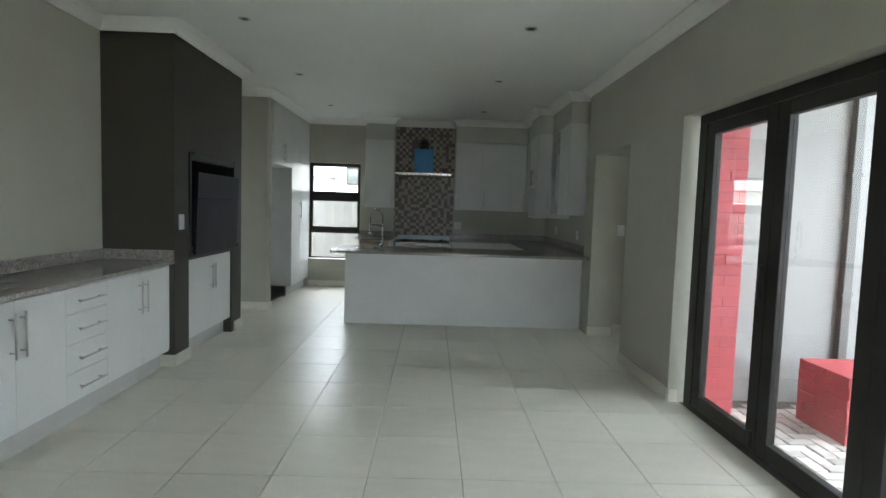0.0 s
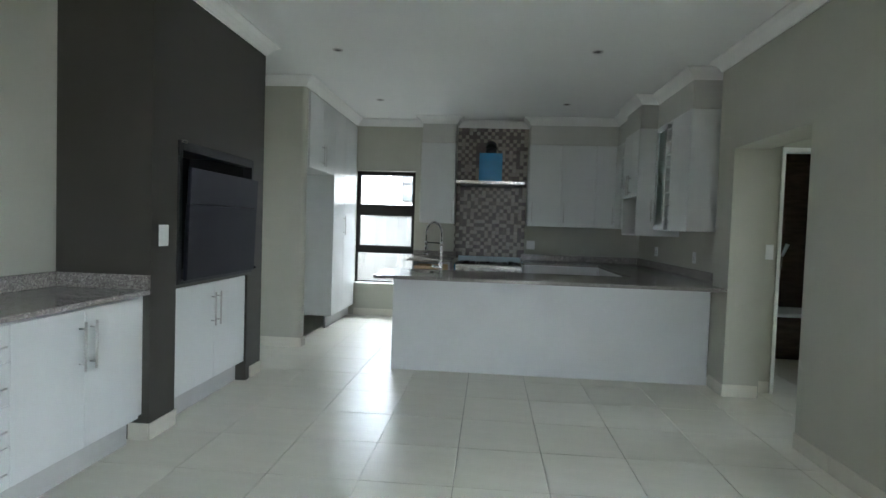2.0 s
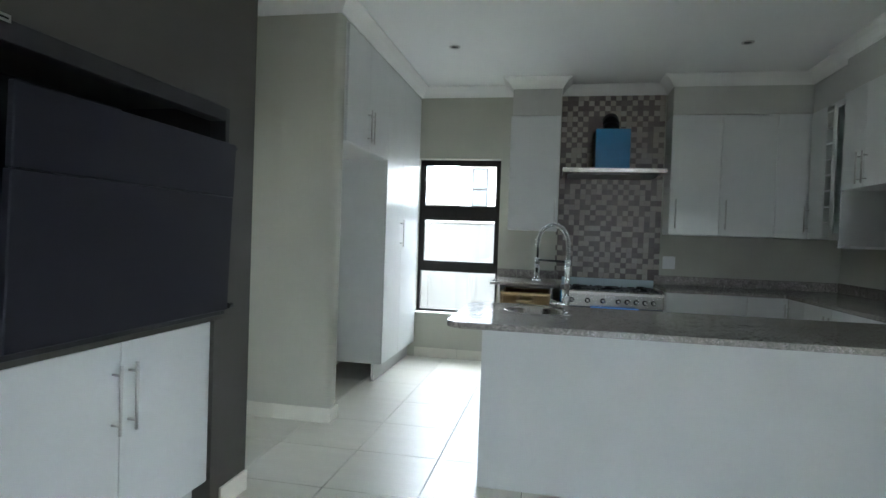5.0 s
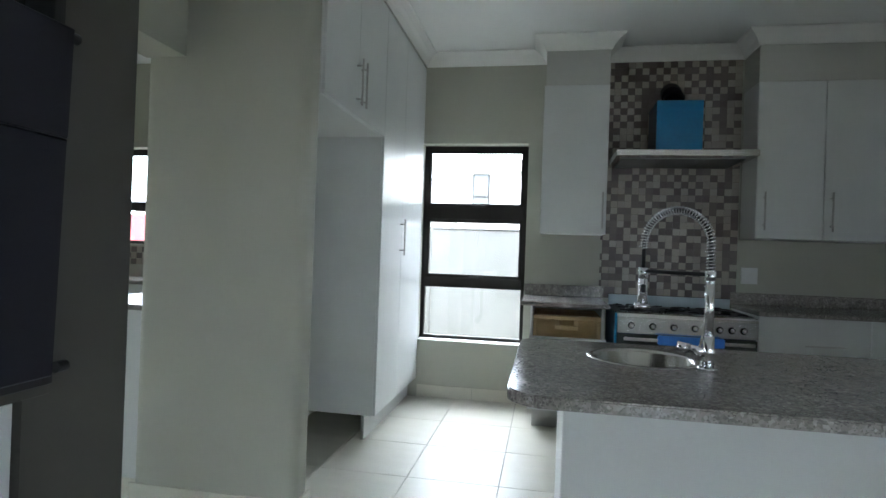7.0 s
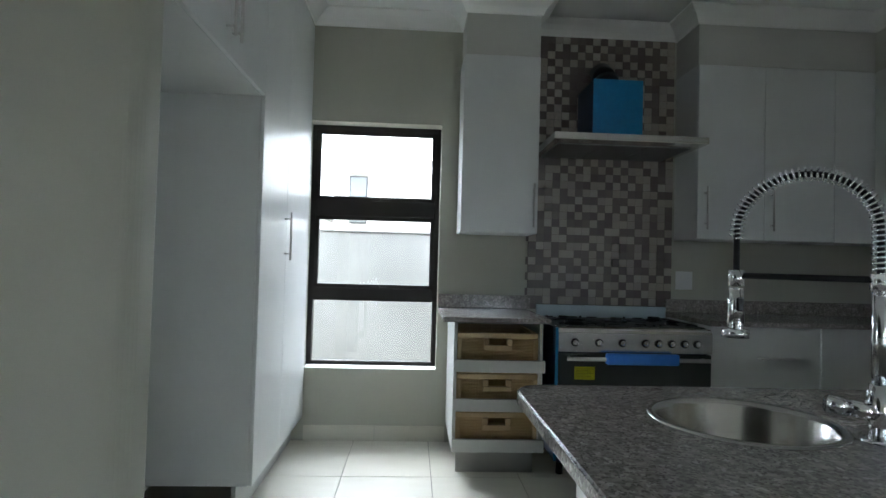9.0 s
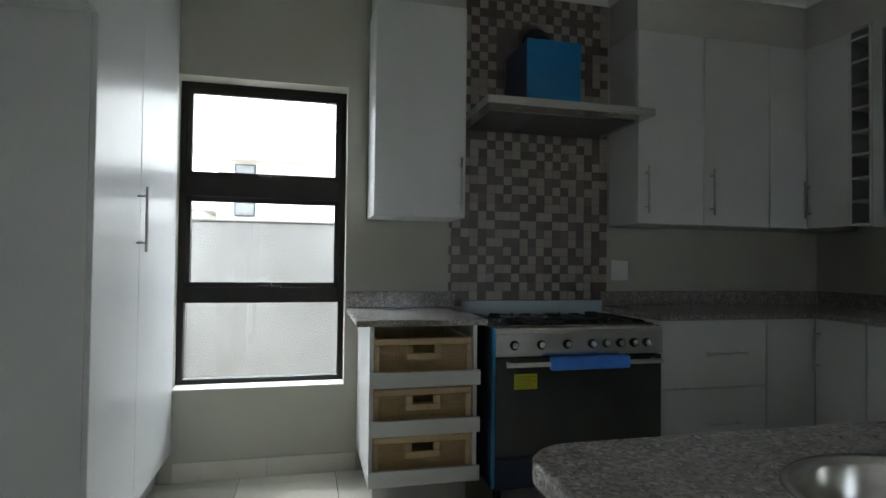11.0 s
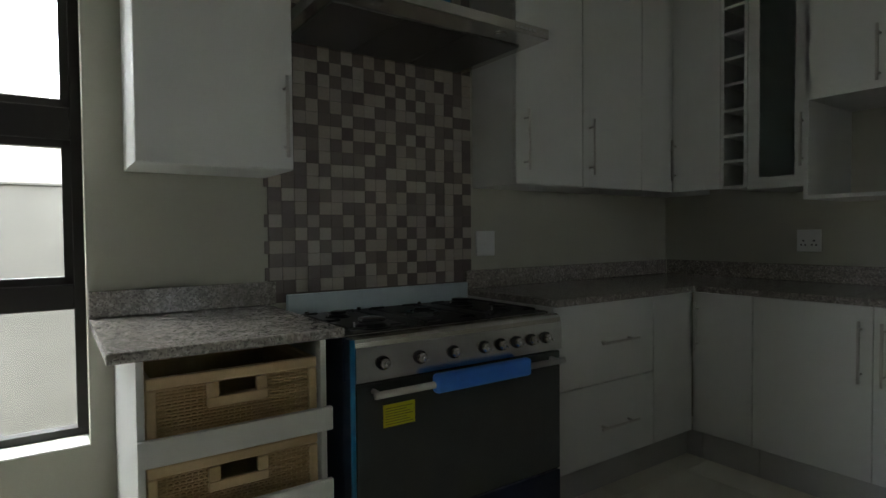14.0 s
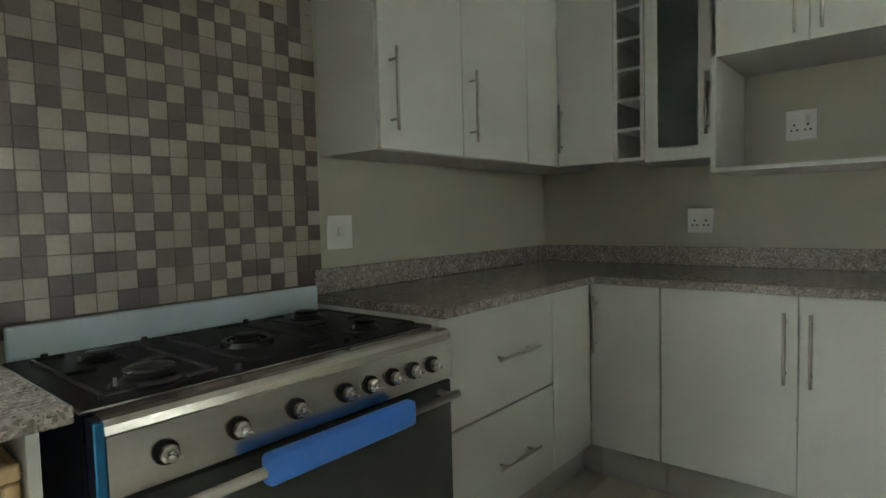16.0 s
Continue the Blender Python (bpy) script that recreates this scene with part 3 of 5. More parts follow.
# ---- tall cupboards and fridge space ----
FT = Front("E", -1.763)
GT = "tall cupboards"
u = thing("tall_cupboard", (-2.05, 7.67, 0), "tall white two-door pantry cupboard beside the window", "cupboard", GT)
carcass(FT, u, 7.10, YN - 0.005, 0.59, 0.152, 2.70)
for a, b, h in ((7.10, 7.605, ((7.565, 1.160), (7.565, 1.415))), (7.605, YN - 0.006, None)):
    door(FT, u, a, b, 0.152, 2.70, h)
u = thing("top_cupboard", (-2.05, 6.66, 1.9), "white two-door cupboard above the empty fridge space", "cupboard", GT)
carcass(FT, u, 6.124, 7.098, 0.59, 1.90, 2.70, kick=0)
for a, b, h in ((6.124, 6.585, 6.55), (6.585, 7.098, 6.62)):
    door(FT, u, a, b, 1.90, 2.70, ((h, 1.955), (h, 2.20)))
solid("fridge_space_panel", boxes((-2.365, -2.35, 6.124, 7.098, 0.0, 1.89)), M_CARC, "white back panel of the empty fridge space", "panel")

# ---- window side: basket cabinet and small worktop ----
FB = Front("S", 7.645)
bc = thing("basket_cabinet", (-0.59, 7.9, 0), "open white cabinet holding three wicker basket drawers", "cabinet")
U0, U1 = -0.838, -0.342
for a, b in ((U0, U0 + 0.018), (U1 - 0.018, U1)):
    bm = bmesh.new()
    FB.box(bm, a, b, 0.0, 0.595, 0.135, 0.85, 0.001)
    part("side_panel", bm, M_WHITE, bc)
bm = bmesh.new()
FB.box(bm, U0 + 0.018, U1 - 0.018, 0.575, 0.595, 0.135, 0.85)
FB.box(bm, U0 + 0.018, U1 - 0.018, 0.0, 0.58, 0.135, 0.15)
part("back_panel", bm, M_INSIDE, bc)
bm = bmesh.new()
FB.box(bm, U0 + 0.03, U1 - 0.03, 0.07, 0.088, 0.001, 0.134)
part("kick_board", bm, M_KICK, bc)
RAILS = [(0.573, 0.641), (0.358, 0.427), (0.138, 0.207)]
for lo, hi in RAILS:
    bm = bmesh.new()
    FB.box(bm, U0 - 0.002, U1 + 0.012, -0.019, -0.001, lo, hi, 0.002)
    part("front_rail", bm, M_WHITE, bc)
    bm = bmesh.new()
    FB.box(bm, U0 + 0.018, U1 - 0.018, 0.0, 0.56, lo, lo + 0.012)
    part("shelf", bm, M_CARC, bc)


def wicker_basket(F, u0, u1, z0, z1):
    """A woven basket with a cane rim and a wooden grip: strands of their own run over upright stakes."""
    b = thing("wicker_basket", F.pt((u0 + u1) / 2, 0.25, z0), "honey-coloured wicker basket with a wooden grip slot", "basket", "baskets in the cabinet")
    d0, d1 = 0.02, 0.50
    body = bmesh.new()
    rows = 20
    dz = (z1 - 0.03 - z0) / rows
    n = 58
    mid, gw, gz = (u0 + u1) / 2, 0.080, z1 - 0.070
    for r in range(rows):
        zc = z0 + dz * (r + 0.5)
        pts = []
        for k in range(n + 1):
            uu = u0 + 0.012 + (u1 - u0 - 0.024) * k / n
            pts.append(F.pt(uu, d0 + 0.008 + 0.0032 * (1 if (k + r) % 2 else -1), zc))
        if zc < gz:
            tube(body, pts, dz * 0.46, 5)
        else:
            tube(body, pts[: int(n * 0.36)], dz * 0.46, 5)
            tube(body, pts[int(n * 0.65):], dz * 0.46, 5)
    part("front_weave", body, M_WICK, b, "", True)
    for q in ((u0 + 0.004, u0 + 0.014, d0 + 0.01, d1, z0, z1 - 0.02), (u1 - 0.014, u1 - 0.004, d0 + 0.01, d1, z0, z1 - 0.02), (u0 + 0.014, u1 - 0.014, d1 - 0.012, d1, z0, z1 - 0.02)):
        bm = bmesh.new()
        F.box(bm, *q)
        part("side", bm, M_WICK, b)
    bm = bmesh.new()
    F.box(bm, u0 + 0.014, u1 - 0.014, d0 + 0.015, d1 - 0.012, z0, z0 + 0.01)
    part("bottom", bm, M_WICK, b)
    stakes = bmesh.new()
    for k in range(1, 29):
        uu = u0 + (u1 - u0) * k / 29
        top = z1 - 0.03 if abs(uu - mid) > gw else gz - 0.01
        cyl(stakes, F.pt(uu, d0 + 0.009, z0), F.pt(uu, d0 + 0.009, top), 0.0025, seg=5)
    tagged(part("stake_row", stakes, M_CANE, b), kind="stuff")
    rim = bmesh.new()
    F.box(rim, u0, u1, d0 - 0.004, d0 + 0.016, z1 - 0.030, z1, 0.006, 2)
    F.box(rim, u0, u0 + 0.016, d0, d1, z1 - 0.030, z1 - 0.001, 0.004)
    F.box(rim, u1 - 0.016, u1, d0, d1, z1 - 0.030, z1 - 0.001, 0.004)
    F.box(rim, u0, u1, d1 - 0.012, d1 + 0.004, z1 - 0.030, z1 - 0.001, 0.004)
    part("rim", rim, M_CANE, b, "pale cane rim")
    for q in (u0, u1 - 0.026):
        posts = bmesh.new()
        F.box(posts, q, q + 0.026, d0 - 0.002, d0 + 0.016, z0, z1 - 0.031, 0.004)
        part("corner_post", posts, M_CANE, b)
    grip = bmesh.new()
    F.box(grip, mid - gw, mid - gw + 0.031, d0 - 0.006, d0 + 0.012, gz, z1 - 0.031, 0.003)
    F.box(grip, mid + gw - 0.031, mid + gw, d0 - 0.006, d0 + 0.012, gz, z1 - 0.031, 0.003)
    F.box(grip, mid - gw, mid + gw, d0 - 0.006, d0 + 0.012, gz - 0.028, gz, 0.003)
    part("grip", grip, M_CANE, b, "pale wooden grip frame")


for (lo, hi), top in zip(RAILS, (0.787, 0.560, 0.347)):
    wicker_basket(FB, U0 + 0.021, U1 - 0.021, lo + 0.013, top)
bm = bmesh.new()
bx(bm, -0.905, -0.316, 7.565, YN - 0.002, WT0, WT1, 0.005, 2)
ws = solid("worktop", bm, M_GRAN, "small grey granite worktop between window and range", "worktop")
part("splashback", boxes((-0.905, -0.298, YN - 0.027, YN - 0.002, WT1 + 0.001, 0.968), bev=0.002), M_GRAN, ws)

# ---- range cooker ----
SX, EX, FY = -0.280, 0.606, 7.605
rc = thing("range_cooker", (0.175, 7.9, 0), "stainless steel range cooker with blue protective film and six gas burners", "cooker")
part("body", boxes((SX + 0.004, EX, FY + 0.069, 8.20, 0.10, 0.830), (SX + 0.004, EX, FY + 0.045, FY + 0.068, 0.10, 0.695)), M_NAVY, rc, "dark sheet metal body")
for x in (SX + 0.06, EX - 0.06):
    for y in (FY + 0.1, 8.12):
        bm = bmesh.new()
        cyl(bm, (x, y, 0.0), (x, y, 0.10), 0.02)
        part("foot", bm, M_BLACK, rc)
bm = bmesh.new()
prof = [(0.068, 0.833), (0.026, 0.833), (0.015, 0.829), (0.007, 0.820), (0.004, 0.806), (0.0, 0.804), (0.0, 0.70), (0.068, 0.70)]
ra = [bm.verts.new((SX + 0.016, FY + d, z)) for d, z in prof]
rb = [bm.verts.new((EX - 0.001, FY + d, z)) for d, z in prof]
for k in range(len(prof)):
    bm.faces.new((ra[k], ra[(k + 1) % 8], rb[(k + 1) % 8], rb[k]))
bm.faces.new(ra), bm.faces.new(rb)
cp = part("control_panel", bm, M_STEEL, rc, "brushed steel control panel")
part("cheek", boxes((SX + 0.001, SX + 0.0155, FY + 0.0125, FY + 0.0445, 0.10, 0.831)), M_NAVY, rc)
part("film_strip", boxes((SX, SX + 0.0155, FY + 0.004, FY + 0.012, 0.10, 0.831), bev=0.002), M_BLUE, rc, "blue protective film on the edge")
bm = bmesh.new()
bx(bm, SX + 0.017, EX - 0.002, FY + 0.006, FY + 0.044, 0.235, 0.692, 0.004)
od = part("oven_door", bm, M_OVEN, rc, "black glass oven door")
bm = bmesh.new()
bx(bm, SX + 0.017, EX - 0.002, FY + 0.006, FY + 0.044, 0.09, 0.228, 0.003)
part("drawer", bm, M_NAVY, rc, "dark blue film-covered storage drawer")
bm = bmesh.new()
cyl(bm, (SX + 0.055, FY - 0.045, 0.668), (EX - 0.035, FY - 0.045, 0.668), 0.011, seg=16)
for x in (SX + 0.075, EX - 0.055):
    cyl(bm, (x, FY + 0.008, 0.668), (x, FY - 0.045, 0.668), 0.008)
part("handle", bm, M_HANDLE, od, "steel oven door handle", True)
bm = bmesh.new()
bx(bm, -0.015, 0.392, FY - 0.064, FY - 0.028, 0.640, 0.702, 0.012, 3)
part("foam_sleeve", bm, M_BLUE2, od, "blue foam sleeve round the handle")
yl = part("energy_label", boxes((-0.172, -0.058, FY + 0.0035, FY + 0.0058, 0.548, 0.618)), M_YELLOW, od, "yellow paper label with printed lines")
for k in range(7):
    part("printed_line", boxes((-0.165, -0.066 - 0.012 * (k % 3), FY + 0.0028, FY + 0.0034, 0.555 + k * 0.0083, 0.5575 + k * 0.0083)), M_PRINT, yl)
for x in (-0.174, -0.039, 0.093, 0.223, 0.298, 0.373, 0.446, 0.518):
    zc = 0.752
    bm = bmesh.new()
    cyl(bm, (x, FY + 0.003, zc), (x, FY - 0.006, zc), 0.0225, 0.0215, seg=28)
    kb = part("knob", bm, M_BLACK, cp, "steel knob on a black collar", False)
    bm = bmesh.new()
    cyl(bm, (x, FY - 0.006, zc), (x, FY - 0.021, zc), 0.0168, 0.0160, seg=28)
    cyl(bm, (x, FY - 0.021, zc), (x, FY - 0.026, zc), 0.0160, 0.0120, seg=28)
    part("grip", bm, M_STEEL, kb, "round steel knob grip")
    bm = bmesh.new()
    cyl(bm, (x, FY - 0.026, zc), (x, FY - 0.028, zc), 0.0075, 0.0065, seg=18)
    part("cap", bm, M_CHROME, kb, "polished centre cap", True)
    bm = bmesh.new()
    cyl(bm, (x + 0.011, FY - 0.016, zc - 0.005), (x + 0.011, FY - 0.034, zc - 0.005), 0.0042, 0.0035, seg=12)
    part("pointer", bm, M_CHROME, kb)
    part("mark", boxes((x - 0.001, x + 0.001, FY + 0.0005, FY + 0.003, zc + 0.028, zc + 0.036), (x - 0.022, x - 0.014, FY + 0.0005, FY + 0.003, zc + 0.028, zc + 0.030), (x + 0.014, x + 0.022, FY + 0.0005, FY + 0.003, zc + 0.028, zc + 0.030)), M_BLACK, kb)
bm = bmesh.new()
bx(bm, SX + 0.001, EX - 0.001, FY + 0.069, 8.198, 0.8305, 0.8345, 0.001)
part("hob", bm, M_STEEL, rc, "steel hob with rounded edge")
bm = bmesh.new()
bx(bm, SX + 0.006, EX - 0.006, FY + 0.071, 8.195, 0.8347, 0.8375, 0.001)
part("hob_plate", bm, M_BLACK, rc, "black enamel hob plate")
part("upstand", boxes((SX + 0.02, EX + 0.004, 8.203, 8.222, 0.833, 0.915), bev=0.003), M_PALEBLUE, rc, "rear upstand under pale blue film")
for x, y, r, h in ((-0.128, 7.765, 0.046, 0.032), (-0.122, 8.045, 0.030, 0.022), (0.163, 7.905, 0.030, 0.026), (0.462, 7.80, 0.028, 0.024), (0.472, 8.08, 0.036, 0.024)):
    z0 = 0.8375
    bm = bmesh.new()
    cyl(bm, (x, y, z0), (x, y, z0 + 0.004), r * 1.6, r * 1.45, seg=32)
    cyl(bm, (x, y, z0 + 0.004), (x, y, z0 + h * 0.5), r * 1.25, r * 0.9, seg=32)
    bn = part("burner", bm, M_BLACK, rc, "black gas burner", True)
    if y == 7.905:
        bm = bmesh.new()
        for a in range(32):
            t0, t1 = 2 * math.pi * a / 32, 2 * math.pi * (a + 1) / 32
            q = [bm.verts.new((x + rr * math.cos(t), y + rr * math.sin(t), zz)) for rr, zz in ((0.046, z0), (0.048, z0 + 0.013), (0.062, z0 + 0.013), (0.066, z0)) for t in (t0, t1)]
            for k in (0, 2, 4):
                bm.faces.new((q[k], q[k + 1], q[k + 3], q[k + 2]))
        part("outer_ring", bm, M_CAP, bn, "dark outer flame ring")
    bm = bmesh.new()
    cyl(bm, (x, y, z0 + h * 0.5), (x, y, z0 + h * 0.72), r * 0.95, r * 1.02, seg=32)
    part("flame_ring", bm, M_IRON, bn, "dark metal flame ring")
    bm = bmesh.new()
    cyl(bm, (x, y, z0 + h * 0.72), (x, y, z0 + h * 0.92), r * 1.04, r * 1.0, seg=32)
    cyl(bm, (x, y, z0 + h * 0.92), (x, y, z0 + h), r * 1.0, r * 0.84, seg=32)
    part("cap", bm, M_CAP, bn, "glossy dark enamel burner cap", True)
    bm = bmesh.new()
    cyl(bm, (x - r * 1.35, y + 0.004, z0), (x - r * 1.35, y + 0.004, z0 + h * 0.6), 0.0035, seg=8)
    part("igniter", bm, M_HANDLE, bn, "small igniter pin")
for cx in (-0.125, 0.163, 0.465):
    bm = bmesh.new()
    for a in (-0.105, 0.105):
        cyl(bm, (cx + a, 7.72, 0.8445), (cx + a, 8.13, 0.8445), 0.0045, seg=6)
    for y in (7.72, 7.925, 8.13):
        cyl(bm, (cx - 0.105, y, 0.8445), (cx - 0.045, y, 0.8445), 0.0045, seg=6)
        cyl(bm, (cx + 0.045, y, 0.8445), (cx + 0.105, y, 0.8445), 0.0045, seg=6)
    for a in (-0.105, 0.105):
        for y in (7.72, 8.13):
            cyl(bm, (cx + a, y, 0.8376), (cx + a, y, 0.846), 0.006, seg=6)
    part("pan_support", bm, M_IRON, rc, "low black cast-iron pan support")
for x, y in ((-0.20, 8.16), (0.02, 8.16), (0.31, 8.16), (0.53, 8.16), (0.02, 7.70), (0.31, 7.70)):
    bm = bmesh.new()
    cyl(bm, (x, y, 0.8375), (x, y, 0.850), 0.009, 0.007, seg=10)
    part("support_peg", bm, M_IRON, rc)

# ---- extractor hood ----
hd = thing("extractor_hood", (0.145, 8.24, 1.89), "steel extractor hood with blue film on its chimney front", "extractor hood")
HX0, HX1, HY = -0.298, 0.600, 7.660
bm = bmesh.new()
bx(bm, HX0, HX1, HY, YN - 0.012, 1.890, 1.930, 0.003)
part("canopy", bm, M_STEEL, hd, "flat brushed steel canopy")
for a, b in ((HX0 + 0.05, HX0 + 0.314), (HX0 + 0.317, HX0 + 0.581), (HX0 + 0.584, HX0 + 0.848)):
    bm = bmesh.new()
    bx(bm, a, b, HY + 0.115, YN - 0.05, 1.884, 1.8895, 0.001)
    part("grease_filter", bm, M_FILTER, hd, "dull aluminium grease filter")
for x in (-0.12, 0.40):
    bm = bmesh.new()
    cyl(bm, (x, HY + 0.055, 1.886), (x, HY + 0.055, 1.8895), 0.022, seg=20)
    part("hood_lamp", bm, M_CHROME, hd, "small round unlit lamp")
for k in range(5):
    part("button", boxes((0.425 + k * 0.022, 0.438 + k * 0.022, HY - 0.003, HY, 1.904, 1.914)), M_CHROME, hd)
# steel chimney: the dark reflection on its sides is put into the navy colour
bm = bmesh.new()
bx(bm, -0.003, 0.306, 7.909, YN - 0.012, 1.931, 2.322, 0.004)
ch = part("chimney", bm, M_NAVY, hd, "steel chimney, its dark reflection painted in navy")
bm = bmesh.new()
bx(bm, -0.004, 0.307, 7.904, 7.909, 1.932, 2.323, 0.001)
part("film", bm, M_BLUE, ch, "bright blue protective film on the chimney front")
bm = bmesh.new()
cyl(bm, (0.15, 8.10, 2.335), (0.15, 8.12, 2.40), 0.075, seg=24)
cyl(bm, (0.15, 8.12, 2.38), (0.15, YN - 0.006, 2.47), 0.075, seg=24)
part("flue", bm, M_BRFRAME, hd, "dark flexible flue duct", True)

# ---- wall cabinets on the north wall ----
FU = Front("S", 7.932)
GW = "kitchen wall cabinets"
u = thing("wall_cabinet", (-0.55, 8.1, 1.362), "white single-door wall cabinet between window and hood", "cabinet", GW)
carcass(FU, u, -0.797, -0.325, 0.312, 1.362, 2.453, 0)
door(FU, u, -0.797, -0.325, 1.362, 2.453, ((-0.355, 1.40), (-0.355, 1.665)))
u = thing("wall_cabinet", (1.12, 8.1, 1.362), "white two-door wall cabinet beside the hood", "cabinet", GW)
carcass(FU, u, 0.672, 1.555, 0.312, 1.362, 2.453, 0)
for a, b, h in ((0.672, 1.100, 0.722), (1.100, 1.555, 1.145)):
    door(FU, u, a, b, 1.362, 2.453, ((h, 1.42), (h, 1.685)))
u = thing("corner_cabinet", (1.9, 8.1, 1.362), "white corner wall cabinet with a filler panel", "cabinet", GW)
bm = bmesh.new()
FU.box(bm, 1.557, XK - 0.003, 0.019, 0.312, 1.362, 2.453)
part("body", bm, M_CARC, u)
door(FU, u, 1.555, 1.818, 1.360, 2.453, None, "filler_panel")
FWf = Front("W", 1.818)
door(FWf, u, 7.657, 7.930, 1.360, 2.453, ((7.905, 1.42), (7.905, 1.64)))


def wine_rack(F, u0, u1, depth, z0, z1):
    w = thing("wine_rack", F.pt((u0 + u1) / 2, depth / 2, z0), "white open wine rack column with empty pigeonholes", "wine rack", "wine racks")
    for a, b in ((u0, u0 + 0.016), (u1 - 0.016, u1)):
        bm = bmesh.new()
        F.box(bm, a, b, 0, depth, z0, z1)
        part("side_panel", bm, M_WHITE, w)
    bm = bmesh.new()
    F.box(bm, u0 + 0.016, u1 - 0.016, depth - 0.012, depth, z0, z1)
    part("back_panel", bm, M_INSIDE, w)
    for zz in [z0 - 0.002 + 0.1285 * k for k in range(9)] + [z1 - 0.016]:
        bm = bmesh.new()
        F.box(bm, u0 + 0.016, u1 - 0.016, 0.002, depth - 0.012, zz, zz + 0.013)
        part("shelf", bm, M_WHITE, w)


def glass_cabinet(F, u0, u1, depth, z0, z1, hu):
    c = thing("glass_cabinet", F.pt((u0 + u1) / 2, depth / 2, z0), "white wall cabinet with a frosted glass door", "cabinet", GW)
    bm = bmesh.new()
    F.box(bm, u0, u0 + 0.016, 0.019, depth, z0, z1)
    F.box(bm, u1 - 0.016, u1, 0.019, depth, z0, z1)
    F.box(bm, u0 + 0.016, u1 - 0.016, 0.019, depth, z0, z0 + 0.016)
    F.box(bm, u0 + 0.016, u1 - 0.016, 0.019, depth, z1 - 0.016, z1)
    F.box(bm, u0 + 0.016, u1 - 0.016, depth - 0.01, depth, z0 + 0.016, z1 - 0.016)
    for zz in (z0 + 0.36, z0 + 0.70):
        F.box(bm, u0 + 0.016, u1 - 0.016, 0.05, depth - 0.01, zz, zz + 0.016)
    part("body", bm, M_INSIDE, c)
    f = 0.055
    bm = bmesh.new()
    for a, b, lo, hi in ((u0 + 0.002, u1 - 0.002, z0 + 0.002, z0 + f), (u0 + 0.002, u1 - 0.002, z1 - f, z1 - 0.002), (u0 + 0.002, u0 + f, z0 + f, z1 - f), (u1 - f, u1 - 0.002, z0 + f, z1 - f)):
        F.box(bm, a, b, 0, 0.018, lo, hi)
    d = part("door", bm, M_WHITE, c)
    bm = bmesh.new()
    F.box(bm, u0 + f, u1 - f, 0.006, 0.011, z0 + f, z1 - f)
    part("pane", bm, M_FROST, d, "frosted greenish glass")
    bar_handle(F, d, (hu, z0 + 0.09), (hu, z0 + 0.33))


DF = XK - 0.004 - 1.818
wine_rack(FWf, 7.522, 7.655, DF, 1.362, 2.453)
glass_cabinet(FWf, 7.250, 7.520, DF, 1.348, 2.453, 7.268)
FM = Front("W", 1.762)
DM = XK - 0.004 - 1.762
mw = thing("microwave_cabinet", (2.0, 6.92, 1.285), "white wall cabinet with an open microwave shelf below two doors", "cabinet", GW)
for a, b in ((6.600, 6.618), (7.226, 7.244)):
    bm = bmesh.new()
    FM.box(bm, a, b, 0.0, DM, 1.285, 2.453)
    part("side_panel", bm, M_WHITE, mw)
bm = bmesh.new()
FM.box(bm, 6.618, 7.226, 0.0, DM, 1.285, 1.301)
part("shelf", bm, M_WHITE, mw)
bm = bmesh.new()
FM.box(bm, 6.618, 7.226, 0.019, DM, 1.722, 2.453)
part("body", bm, M_CARC, mw)
for a, b, h in ((6.600, 6.925, 6.885), (6.925, 7.244, 6.965)):
    door(FM, mw, a, b, 1.718, 2.453, ((h, 1.745), (h, 1.97)))
FN = Front("W", 1.947)
DN = XK - 0.004 - 1.947
glass_cabinet(FN, 6.252, 6.598, DN, 1.352, 2.453, 6.57)
wine_rack(FN, 6.075, 6.250, DN, 1.347, 2.453)
u = thing("wall_cabinet", (2.1, 5.8, 1.345), "white single-door wall cabinet at the end of the row", "cabinet", GW)
carcass(FN, u, 5.56, 6.073, DN, 1.345, 2.453, 0)
door(FN, u, 5.548, 6.073, 1.343, 2.453, ((6.035, 1.40), (6.035, 1.63)))

# ---- base cabinets on the north and east walls ----
FK = Front("S", 7.675)
GK = "kitchen base cabinets"
base_unit(FK, "drawer_cabinet", "white two-drawer base cabinet beside the range", GK, 0.630, 1.285, 0.56,
          [(0.630, 1.285, 0.155, 0.497, ((0.89, 0.312), (1.135, 0.312)), "drawer"), (0.630, 1.285, 0.499, 0.848, ((0.89, 0.676), (1.135, 0.676)), "drawer")])
base_unit(FK, "filler_cabinet", "narrow white filler panel in the kitchen corner", GK, 1.287, 1.603, 0.56, [(1.287, 1.603, 0.155, 0.848, None, "filler_panel")])
solid("corner_kick", boxes((1.603, 1.695, 7.746, 7.765, 0.001, 0.15), (1.675, 1.695, 7.665, 7.745, 0.001, 0.15)), M_KICK, "grey kick board in the cabinet corner", "kick board")
FE = Front("W", 1.605)
base_unit(FE, "base_cabinet", "white single-door corner base cabinet", GK, 7.385, 7.66, 0.62, [(7.385, 7.673, 0.155, 0.848, ((7.645, 0.565), (7.645, 0.80)))])
for a, b in ((6.47, 7.382), (5.93, 6.468)):
    base_unit(FE, "base_cabinet", "white two-door base cabinet under the granite top", GK, a, b, 0.62, pair(a, b, hz=(0.545, 0.79)))

